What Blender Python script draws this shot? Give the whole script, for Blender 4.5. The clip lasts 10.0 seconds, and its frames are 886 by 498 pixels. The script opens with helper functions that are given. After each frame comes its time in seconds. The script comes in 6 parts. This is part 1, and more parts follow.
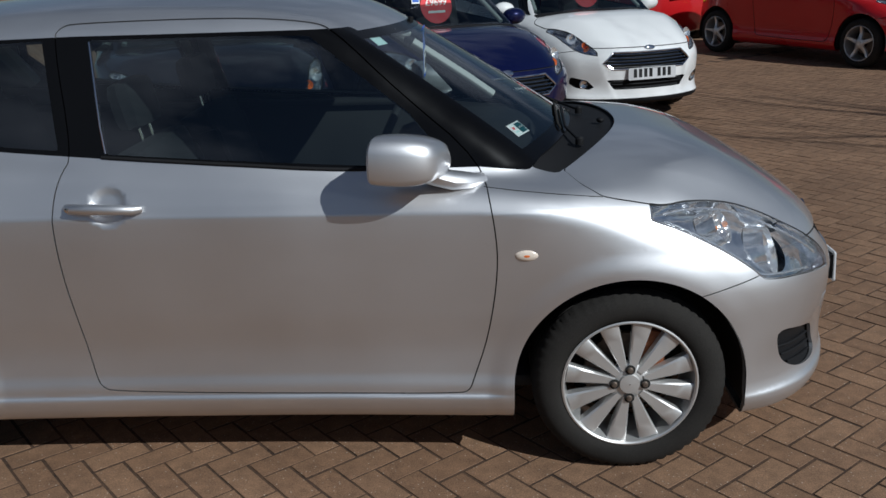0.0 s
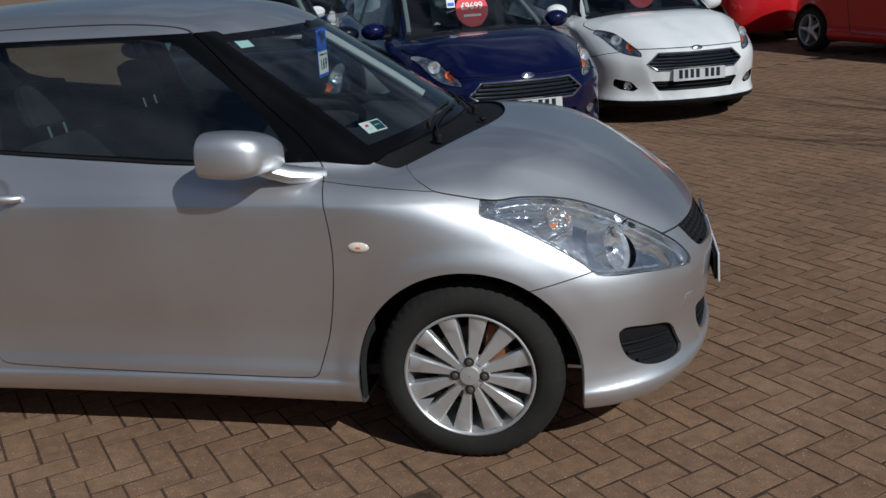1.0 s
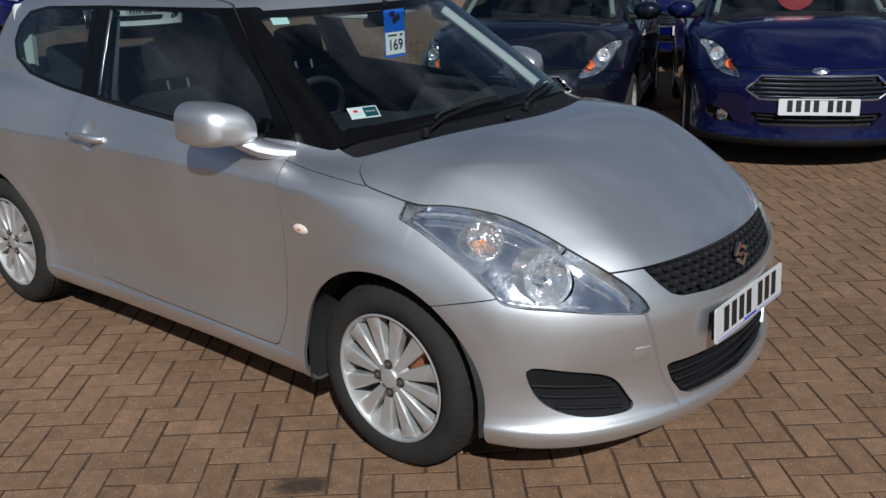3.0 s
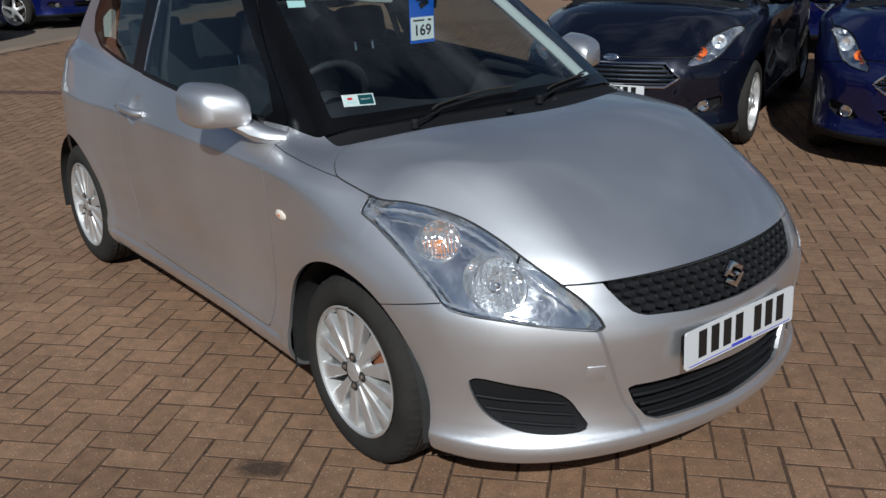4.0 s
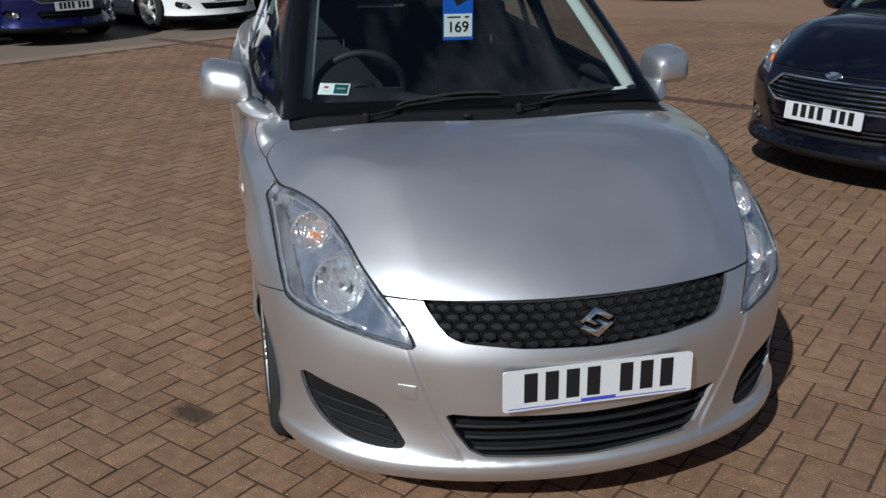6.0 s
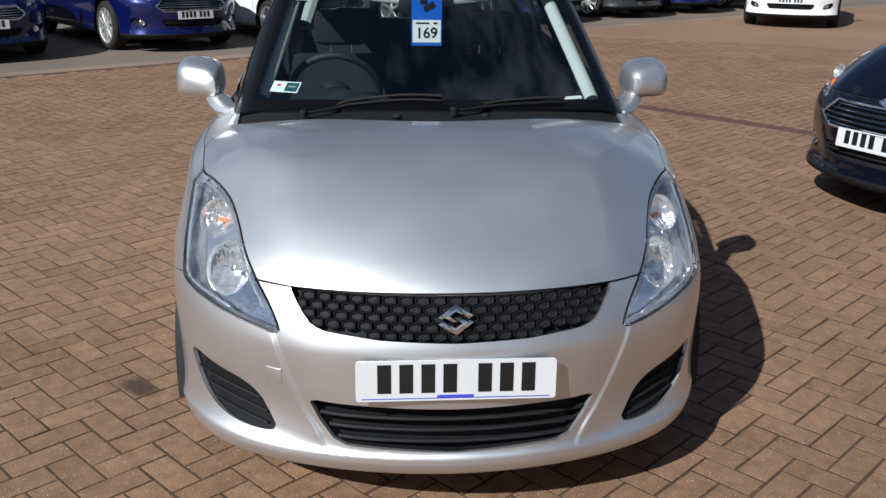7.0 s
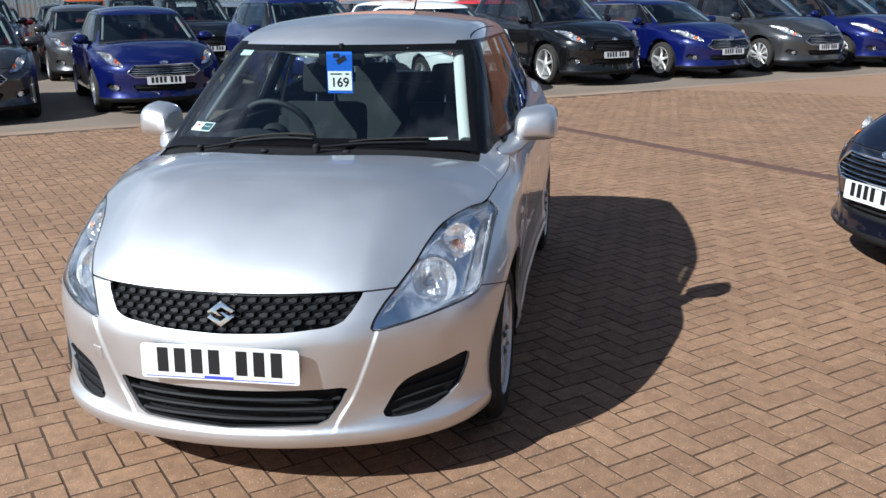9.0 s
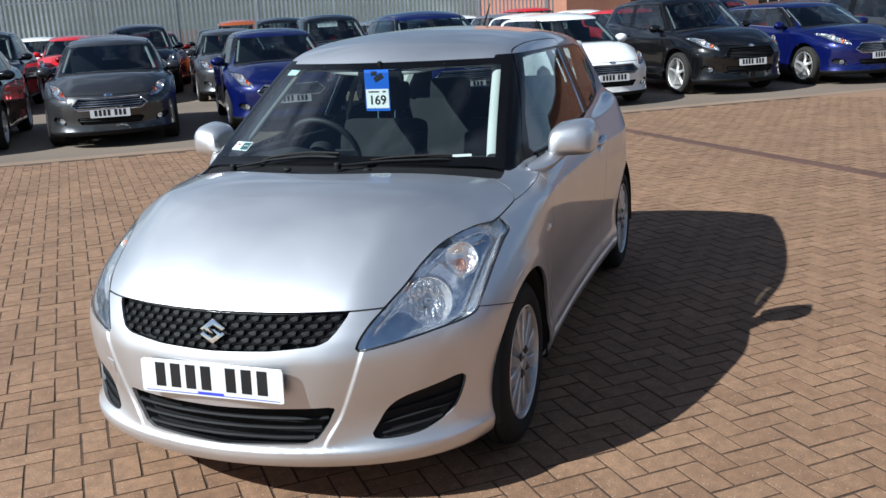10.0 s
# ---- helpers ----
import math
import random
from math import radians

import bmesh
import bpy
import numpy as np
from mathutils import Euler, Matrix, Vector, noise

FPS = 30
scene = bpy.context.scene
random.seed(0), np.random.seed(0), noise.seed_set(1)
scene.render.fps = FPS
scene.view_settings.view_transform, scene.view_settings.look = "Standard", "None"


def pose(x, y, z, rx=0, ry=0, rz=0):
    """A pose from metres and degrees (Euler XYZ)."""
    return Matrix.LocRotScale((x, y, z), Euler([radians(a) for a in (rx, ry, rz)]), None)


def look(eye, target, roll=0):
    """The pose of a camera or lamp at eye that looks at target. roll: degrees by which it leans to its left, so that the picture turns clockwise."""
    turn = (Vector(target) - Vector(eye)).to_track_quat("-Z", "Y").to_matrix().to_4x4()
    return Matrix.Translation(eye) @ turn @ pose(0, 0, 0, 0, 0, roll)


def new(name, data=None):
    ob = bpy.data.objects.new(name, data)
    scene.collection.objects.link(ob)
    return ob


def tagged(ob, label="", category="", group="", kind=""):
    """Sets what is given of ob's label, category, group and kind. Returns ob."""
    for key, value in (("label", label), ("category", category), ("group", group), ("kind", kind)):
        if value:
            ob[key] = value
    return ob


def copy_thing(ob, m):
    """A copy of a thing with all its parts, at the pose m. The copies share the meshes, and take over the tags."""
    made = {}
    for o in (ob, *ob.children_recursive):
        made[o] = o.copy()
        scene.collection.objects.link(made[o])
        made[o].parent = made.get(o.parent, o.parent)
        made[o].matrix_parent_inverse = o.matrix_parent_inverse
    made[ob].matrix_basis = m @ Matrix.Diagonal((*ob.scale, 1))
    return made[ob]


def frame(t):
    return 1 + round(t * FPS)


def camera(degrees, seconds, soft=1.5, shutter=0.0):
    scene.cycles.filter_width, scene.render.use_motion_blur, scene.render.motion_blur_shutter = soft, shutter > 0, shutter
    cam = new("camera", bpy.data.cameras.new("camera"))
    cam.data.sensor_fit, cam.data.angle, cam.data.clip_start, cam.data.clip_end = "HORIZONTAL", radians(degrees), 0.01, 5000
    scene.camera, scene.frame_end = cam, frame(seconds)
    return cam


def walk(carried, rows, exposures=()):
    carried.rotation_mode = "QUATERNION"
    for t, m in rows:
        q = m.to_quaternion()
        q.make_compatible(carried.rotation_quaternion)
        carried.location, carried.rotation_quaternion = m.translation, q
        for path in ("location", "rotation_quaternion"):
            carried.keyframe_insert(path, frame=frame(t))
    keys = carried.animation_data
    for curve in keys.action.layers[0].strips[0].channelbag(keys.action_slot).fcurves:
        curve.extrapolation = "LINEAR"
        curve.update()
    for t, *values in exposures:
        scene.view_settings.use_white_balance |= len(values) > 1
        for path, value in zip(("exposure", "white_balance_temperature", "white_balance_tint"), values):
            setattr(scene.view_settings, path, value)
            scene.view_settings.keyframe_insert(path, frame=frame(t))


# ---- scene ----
cam = camera(51.6, 10.0)
PATH = [
    (0, (-0.466, -3.424, 1.606), (-0.544, -1.523, 0.989), -1.6),
    (0.5, (-0.023, -3.465, 1.57), (-0.277, -1.571, 0.981), -2.7),
    (1, (0.463, -3.445, 1.568), (0.089, -1.573, 0.972), -3.2),
    (1.5, (0.9, -3.38, 1.6), (0.426, -1.524, 1.025), -1.1),
    (2, (1.212, -3.138, 1.596), (0.354, -1.461, 0.925), 0.9),
    (2.5, (1.55, -2.913, 1.584), (0.466, -1.361, 0.94), -0.6),
    (2.7, (1.676, -2.821, 1.585), (0.534, -1.307, 0.949), -1.0),
    (3.8, (2.069, -2.253, 1.599), (0.639, -1.018, 0.942), -2.3),
    (4, (2.173, -2.155, 1.607), (0.694, -0.99, 0.933), -1.5),
    (4.5, (2.393, -1.891, 1.621), (0.795, -0.917, 0.915), -0.1),
    (5, (2.489, -1.543, 1.616), (0.785, -0.766, 0.916), -0.4),
    (5.5, (2.607, -1.215, 1.596), (0.832, -0.632, 0.882), -0.5),
    (5.7, (2.686, -1.084, 1.619), (0.89, -0.56, 0.912), -0.3),
    (6.8, (2.87, -0.341, 1.592), (0.988, -0.131, 0.948), 0.6),
    (7, (2.938, -0.201, 1.572), (1.051, -0.057, 0.926), 0.7),
    (7.5, (3.14, 0.132, 1.584), (1.232, 0.137, 0.984), 0.7),
    (8, (3.154, 0.475, 1.58), (1.223, 0.36, 1.07), 0.5),
    (8.5, (3.226, 0.839, 1.575), (1.301, 0.602, 1.088), -0.3),
    (9, (3.309, 1.148, 1.586), (1.411, 0.815, 1.052), -0.7),
    (9.5, (3.216, 1.414, 1.564), (1.343, 0.947, 1.038), -1.9),
    (10, (3.116, 1.637, 1.578), (1.294, 0.977, 1.08), -2.9),
]
walk(cam, [(t, look(eye, target, roll)) for t, eye, target, roll in PATH], [(0, -0.44, 5600, 9), (1.0, -0.56, 5600, 9), (1.5, -0.34, 5600, 9), (2.0, -0.24, 5650, 9), (4.0, -0.15, 5650, 9), (5.5, -0.28, 5650, 9), (6.8, 0.28, 5700, 10), (7.5, 0.60, 5700, 10), (8.5, 0.92, 5600, 9), (9.5, 0.97, 5550, 9), (10, 0.84, 5550, 8)])

# ---------- light ----------
SUN_AZ, SUN_EL = -41.4, 37.7
sun = new("sun", bpy.data.lights.new("sun", "SUN"))
sun.data.energy, sun.data.angle, sun.data.color = 5.0, radians(0.55), (1.0, 0.965, 0.86)
sun_dir = Vector((math.cos(radians(SUN_EL)) * math.cos(radians(SUN_AZ)), math.cos(radians(SUN_EL)) * math.sin(radians(SUN_AZ)), math.sin(radians(SUN_EL))))
sun.matrix_world = look(sun_dir * 40, (0, 0, 0))

world = bpy.data.worlds.new("sky")
scene.world = world
world.use_nodes = True
wn, wl = world.node_tree.nodes, world.node_tree.links
sky = wn.new("ShaderNodeTexSky")
sky.sky_type, sky.sun_disc = "NISHITA", False
sky.sun_elevation, sky.sun_rotation = radians(SUN_EL), radians(90 - SUN_AZ)
sky.air_density, sky.dust_density = 1.0, 0.5
# broken cloud over the whole sky
tc = wn.new("ShaderNodeTexCoord")
mp = wn.new("ShaderNodeMapping")
mp.inputs["Scale"].default_value = (1.0, 1.0, 2.6)
mp.inputs["Location"].default_value = (3.3, 1.9, 0.4)
cn = wn.new("ShaderNodeTexNoise")
cn.inputs["Scale"].default_value, cn.inputs["Detail"].default_value, cn.inputs["Roughness"].default_value = 1.9, 8.0, 0.60
cr = wn.new("ShaderNodeMapRange")
cr.inputs["From Min"].default_value, cr.inputs["From Max"].default_value = 0.51, 0.72
cr.inputs["To Max"].default_value = 0.80
cm = wn.new("ShaderNodeMix")
cm.data_type = "RGBA"
cm.inputs["B"].default_value = (15.0, 15.5, 16.6, 1)
wl.new(tc.outputs["Generated"], mp.inputs["Vector"])
wl.new(mp.outputs["Vector"], cn.inputs["Vector"])
wl.new(cn.outputs["Fac"], cr.inputs["Value"])
wl.new(cr.outputs["Result"], cm.inputs["Factor"])
wl.new(sky.outputs["Color"], cm.inputs["A"])
wl.new(cm.outputs["Result"], wn["Background"].inputs["Color"])
wn["Background"].inputs["Strength"].default_value = 0.033

# ---------- materials ----------
def material(name, color, rough=0.5, metal=0.0, grain=120.0, patch=4.0, vary=0.12, bump=0.0, coat=0.0, rough_vary=0.08, dist=0.002):
    """A surface with fine grain and broad patches in its colour, gloss and relief."""
    m = bpy.data.materials.new(name)
    m.use_nodes = True
    n, l = m.node_tree.nodes, m.node_tree.links
    p = n["Principled BSDF"]
    p.inputs["Roughness"].default_value, p.inputs["Metallic"].default_value = rough, metal
    p.inputs["Coat Weight"].default_value, p.inputs["Coat Roughness"].default_value = coat, 0.03
    c = n.new("ShaderNodeTexCoord")
    fine, broad = n.new("ShaderNodeTexNoise"), n.new("ShaderNodeTexNoise")
    fine.inputs["Scale"].default_value, fine.inputs["Detail"].default_value = grain, 3.0
    broad.inputs["Scale"].default_value, broad.inputs["Detail"].default_value = patch, 4.0
    l.new(c.outputs["Object"], fine.inputs["Vector"])
    l.new(c.outputs["Object"], broad.inputs["Vector"])
    add = n.new("ShaderNodeMath")
    add.operation = "ADD"
    l.new(fine.outputs["Fac"], add.inputs[0])
    l.new(broad.outputs["Fac"], add.inputs[1])
    val = n.new("ShaderNodeMapRange")
    val.inputs["From Min"].default_value, val.inputs["From Max"].default_value = 0.6, 1.4
    val.inputs["To Min"].default_value, val.inputs["To Max"].default_value = 1 - vary, 1 + vary
    l.new(add.outputs["Value"], val.inputs["Value"])
    hsv = n.new("ShaderNodeHueSaturation")
    hsv.inputs["Color"].default_value = (*color, 1)
    l.new(val.outputs["Result"], hsv.inputs["Value"])
    l.new(hsv.outputs["Color"], p.inputs["Base Color"])
    rr = n.new("ShaderNodeMapRange")
    rr.inputs["From Min"].default_value, rr.inputs["From Max"].default_value = 0.3, 0.7
    rr.inputs["To Min"].default_value, rr.inputs["To Max"].default_value = max(0.0, rough - rough_vary), min(1.0, rough + rough_vary)
    l.new(broad.outputs["Fac"], rr.inputs["Value"])
    l.new(rr.outputs["Result"], p.inputs["Roughness"])
    if bump:
        b = n.new("ShaderNodeBump")
        b.inputs["Strength"].default_value, b.inputs["Distance"].default_value = bump, dist
        l.new(fine.outputs["Fac"], b.inputs["Height"])
        l.new(b.outputs["Normal"], p.inputs["Normal"])
    return m


def glass(name, tint, facing=0.08):
    """A thin pane: clear, tinted, with the reflection of its two faces, stronger at a slant."""
    m = bpy.data.materials.new(name)
    m.use_nodes = True
    n, l = m.node_tree.nodes, m.node_tree.links
    n.remove(n["Principled BSDF"])
    t, g, mix, f = n.new("ShaderNodeBsdfTransparent"), n.new("ShaderNodeBsdfGlossy"), n.new("ShaderNodeMixShader"), n.new("ShaderNodeLayerWeight")
    t.inputs["Color"].default_value = (*tint, 1)
    g.inputs["Roughness"].default_value = 0.01
    g.inputs["Color"].default_value = (1, 1, 1, 1)
    f.inputs["Blend"].default_value = 0.5
    slant, scale = n.new("ShaderNodeMath"), n.new("ShaderNodeMath")
    slant.operation, scale.operation = "POWER", "MULTIPLY_ADD"
    slant.inputs[1].default_value = 5.0
    scale.inputs[1].default_value, scale.inputs[2].default_value = 1.0 - facing, facing
    l.new(f.outputs["Facing"], slant.inputs[0])
    l.new(slant.outputs["Value"], scale.inputs[0])
    l.new(scale.outputs["Value"], mix.inputs["Fac"])
    l.new(t.outputs["BSDF"], mix.inputs[1])
    l.new(g.outputs["BSDF"], mix.inputs[2])
    l.new(mix.outputs["Shader"], n["Material Output"].inputs["Surface"])
    return m


def car_paint(name, color=None, metal=0.8, rough=0.36):
    """Lacquered paint with fine flakes; with no colour it takes each panel's own, and its metal from the fourth value."""
    m = material(name, color or (0.5, 0.5, 0.5), rough, metal, grain=1500.0, patch=2.2, vary=0.05, bump=0.05, coat=1.0, rough_vary=0.03, dist=0.0004)
    n, l = m.node_tree.nodes, m.node_tree.links
    n["Principled BSDF"].inputs["Specular IOR Level"].default_value = 0.12
    if color is None:
        info = n.new("ShaderNodeObjectInfo")
        l.new(info.outputs["Color"], n["Hue/Saturation/Value"].inputs["Color"])
        l.new(info.outputs["Alpha"], n["Principled BSDF"].inputs["Metallic"])
    return m


SILVER = car_paint("silver_paint", (0.685, 0.683, 0.695), 0.95, 0.46)
PAINT = car_paint("car_paint", None, 0.6, 0.3)
BLACK_GLOSS = material("satin_black_plastic", (0.0035, 0.0035, 0.004), 0.22, grain=600, vary=0.2)
BLACK_TRIM = material("black_plastic_trim", (0.010, 0.010, 0.011), 0.66, grain=500, vary=0.25, bump=0.15)
for mm in (BLACK_GLOSS, BLACK_TRIM):
    mm.node_tree.nodes["Principled BSDF"].inputs["Specular IOR Level"].default_value = 0.18
# near-black that stands in for the shade inside panel gaps
SEAM = material("seam_shadow_black", (0.01, 0.01, 0.01), 0.8, vary=0.3)
LINER = material("arch_liner_felt", (0.016, 0.015, 0.014), 0.9, vary=0.5, bump=0.4)
RUBBER = material("tyre_rubber", (0.023, 0.021, 0.019), 0.85, grain=220, patch=9, vary=0.35, bump=0.25)
RUBBER.node_tree.nodes["Principled BSDF"].inputs["Specular IOR Level"].default_value = 0.2
ALLOY = material("alloy_wheel_paint", (0.64, 0.63, 0.615), 0.42, 0.70, grain=900, vary=0.06, coat=0.6)
CHROME = material("chrome", (0.82, 0.82, 0.83), 0.08, 1.0, vary=0.03, rough_vary=0.03)
REFLECTOR = material("lamp_reflector_chrome", (0.92, 0.93, 0.94), 0.11, 0.84, grain=75, vary=0.10, bump=0.14, dist=0.004)
LAMP_GREY = material("lamp_housing_silver", (0.88, 0.89, 0.91), 0.13, 0.95, grain=14, patch=9.0, vary=0.25, bump=0.30, dist=0.012)
FLASHER_BOWL = material("flasher_bowl_silver", (0.90, 0.90, 0.90), 0.17, 0.9, grain=90, vary=0.15, bump=0.3)
AMBER_BULB = material("amber_bulb_glass", (0.72, 0.26, 0.09), 0.2, vary=0.1, coat=0.8)
AMBER = material("amber_lamp_plastic", (0.75, 0.17, 0.03), 0.25, vary=0.1, coat=0.6)
RED_LAMP = material("red_lamp_plastic", (0.42, 0.012, 0.015), 0.12, vary=0.1, coat=1.0)
WINDOW_GLASS = glass("car_window_glass", (0.60, 0.67, 0.66), 0.09)
SCREEN_GLASS = glass("windscreen_glass", (0.80, 0.86, 0.85), 0.085)
LENS_GLASS = glass("lamp_lens_clear", (0.95, 0.96, 0.97), 0.06)
DARK_GLASS = glass("dark_car_glass", (0.50, 0.56, 0.56), 0.09)
FABRIC = material("seat_fabric_charcoal", (0.015, 0.016, 0.018), 0.9, grain=400, vary=0.3, bump=0.4)
DASH = material("dashboard_plastic", (0.016, 0.0165, 0.018), 0.62, grain=500, vary=0.2, bump=0.2)
LINING = material("pale_headlining", (0.50, 0.51, 0.485), 0.9, grain=300, vary=0.08, bump=0.2)
WHITE_CARD = material("white_card", (0.80, 0.80, 0.78), 0.45, grain=300, vary=0.04)
BLUE_CARD = material("blue_card", (0.015, 0.11, 0.55), 0.4, vary=0.08)
GREEN_CARD = material("dark_green_card", (0.01, 0.075, 0.085), 0.4, vary=0.08)
MINT_CARD = material("mint_card", (0.55, 0.75, 0.72), 0.4, vary=0.05)
RED_CARD = material("red_card", (0.70, 0.02, 0.03), 0.4, vary=0.06)
INK = material("black_ink", (0.008, 0.008, 0.009), 0.4, vary=0.1)
BLUE_INK = material("blue_ink", (0.05, 0.06, 0.45), 0.4, vary=0.1)
PLATE_WHITE = material("number_plate_white", (0.57, 0.57, 0.575), 0.28, vary=0.03, coat=0.4)
PLATE_YELLOW = material("number_plate_yellow", (0.80, 0.55, 0.02), 0.28, vary=0.03, coat=0.4)
DISC = material("brake_disc_iron", (0.20, 0.16, 0.13), 0.45, 0.8, grain=80, vary=0.4)
RUST = material("rusty_caliper_iron", (0.22, 0.075, 0.03), 0.8, grain=90, vary=0.5, bump=0.5)
GALV = material("galvanised_steel", (0.42, 0.44, 0.46), 0.5, 0.5, grain=30, vary=0.2)

# ---------- shape tools ----------
def curve(*knots):
    """A smooth curve through (x, y) knots that never overshoots; returns a function of arrays."""
    xs, ys = np.array(knots, float).T
    h, d = np.diff(xs), np.diff(ys) / np.diff(xs)
    m = np.zeros(len(xs))
    m[0], m[-1] = d[0], d[-1]
    for i in range(1, len(xs) - 1):
        if d[i - 1] * d[i] > 0:
            a, b = 2 * h[i] + h[i - 1], h[i] + 2 * h[i - 1]
            m[i] = (a + b) / (a / d[i - 1] + b / d[i])

    def at(x):
        x = np.clip(x, xs[0], xs[-1])
        i = np.clip(np.searchsorted(xs, x) - 1, 0, len(xs) - 2)
        t = (x - xs[i]) / h[i]
        return (ys[i] * (1 + 2 * t) * (1 - t) ** 2 + m[i] * h[i] * t * (1 - t) ** 2 + ys[i + 1] * t * t * (3 - 2 * t) + m[i + 1] * h[i] * t * t * (t - 1))

    return at


def smax(a, b, k):
    h = np.maximum(k - np.abs(a - b), 0) / k
    return np.maximum(a, b) + h * h * k / 4


def step(x, w):
    t = np.clip(x / w * 0.5 + 0.5, 0, 1)
    return t * t * (3 - 2 * t)


def outline(u, v, pts):
    """Signed distance from the points (u, v) to a closed outline: negative inside."""
    best, inside = np.full(u.shape, 1e9), np.zeros(u.shape, bool)
    for (ax, ay), (bx, by) in zip(pts, pts[1:] + pts[:1]):
        ex, ey = bx - ax, by - ay
        t = np.clip(((u - ax) * ex + (v - ay) * ey) / (ex * ex + ey * ey + 1e-12), 0, 1)
        best = np.minimum(best, (u - ax - t * ex) ** 2 + (v - ay - t * ey) ** 2)
        if ey:
            inside ^= ((ay > v) != (by > v)) & (u < ex * (v - ay) / ey + ax)
    return np.where(inside, -1, 1) * np.sqrt(best)


def skin(field, lo, hi, h):
    """The surface where field is 0: points, normals and triangles, one point in each cell that it crosses."""
    n = [int(math.ceil((b - a) / h)) + 1 for a, b in zip(lo, hi)]
    ax = [a + h * np.arange(k) for a, k in zip(lo, n)]
    v = np.empty(n)
    for i in range(0, n[0], 40):
        v[i : i + 40] = field(*np.meshgrid(ax[0][i : i + 40], ax[1], ax[2], indexing="ij"))
    inside = v < 0
    cells = [k - 1 for k in n]
    total, count = np.zeros((*cells, 3)), np.zeros(cells)
    edges = []
    for d in range(3):
        sl = [slice(None)] * 3
        a, b = list(sl), list(sl)
        a[d], b[d] = slice(None, -1), slice(1, None)
        idx = np.argwhere(inside[tuple(a)] != inside[tuple(b)])
        nxt = idx.copy()
        nxt[:, d] += 1
        va, vb = v[tuple(idx.T)], v[tuple(nxt.T)]
        pos = idx.astype(float)
        pos[:, d] += va / (va - vb)
        e, g = [k for k in range(3) if k != d]
        ok = (idx[:, e] > 0) & (idx[:, g] > 0) & (idx[:, e] < n[e] - 1) & (idx[:, g] < n[g] - 1)
        idx, pos, va = idx[ok], pos[ok], va[ok]
        quad = []
        for oe, og in ((-1, -1), (0, -1), (0, 0), (-1, 0)):
            c = idx.copy()
            c[:, e] += oe
            c[:, g] += og
            np.add.at(total, tuple(c.T), pos)
            np.add.at(count, tuple(c.T), 1)
            quad.append(np.ravel_multi_index(tuple(c.T), cells))
        quad = np.array(quad).T
        flip = (va < 0) == (d == 1)
        quad[flip] = quad[flip][:, ::-1]
        edges.append(quad)
    used = count.ravel() > 0
    number = np.cumsum(used) - 1
    p = total.reshape(-1, 3)[used] / count.ravel()[used][:, None] * h + np.array(lo)
    q = number[np.concatenate(edges)]

    def slope(p, e=0.0015):
        g = np.empty_like(p)
        for d in range(3):
            o = np.zeros(3)
            o[d] = e
            g[:, d] = (field(*(p + o).T) - field(*(p - o).T)) / (2 * e)
        return g

    for _ in range(2):
        g = slope(p)
        move = (field(*p.T) / np.maximum((g * g).sum(1), 0.05))[:, None] * g
        p = p - np.clip(move, -h / 2, h / 2)
    g = slope(p, 0.004)
    g /= np.linalg.norm(g, axis=1)[:, None] + 1e-9
    swap = np.linalg.norm(p[q[:, 0]] - p[q[:, 2]], axis=1) > np.linalg.norm(p[q[:, 1]] - p[q[:, 3]], axis=1)
    q[swap] = np.roll(q[swap], 1, axis=1)
    return p, g, np.concatenate([q[:, [0, 1, 2]], q[:, [0, 2, 3]]])


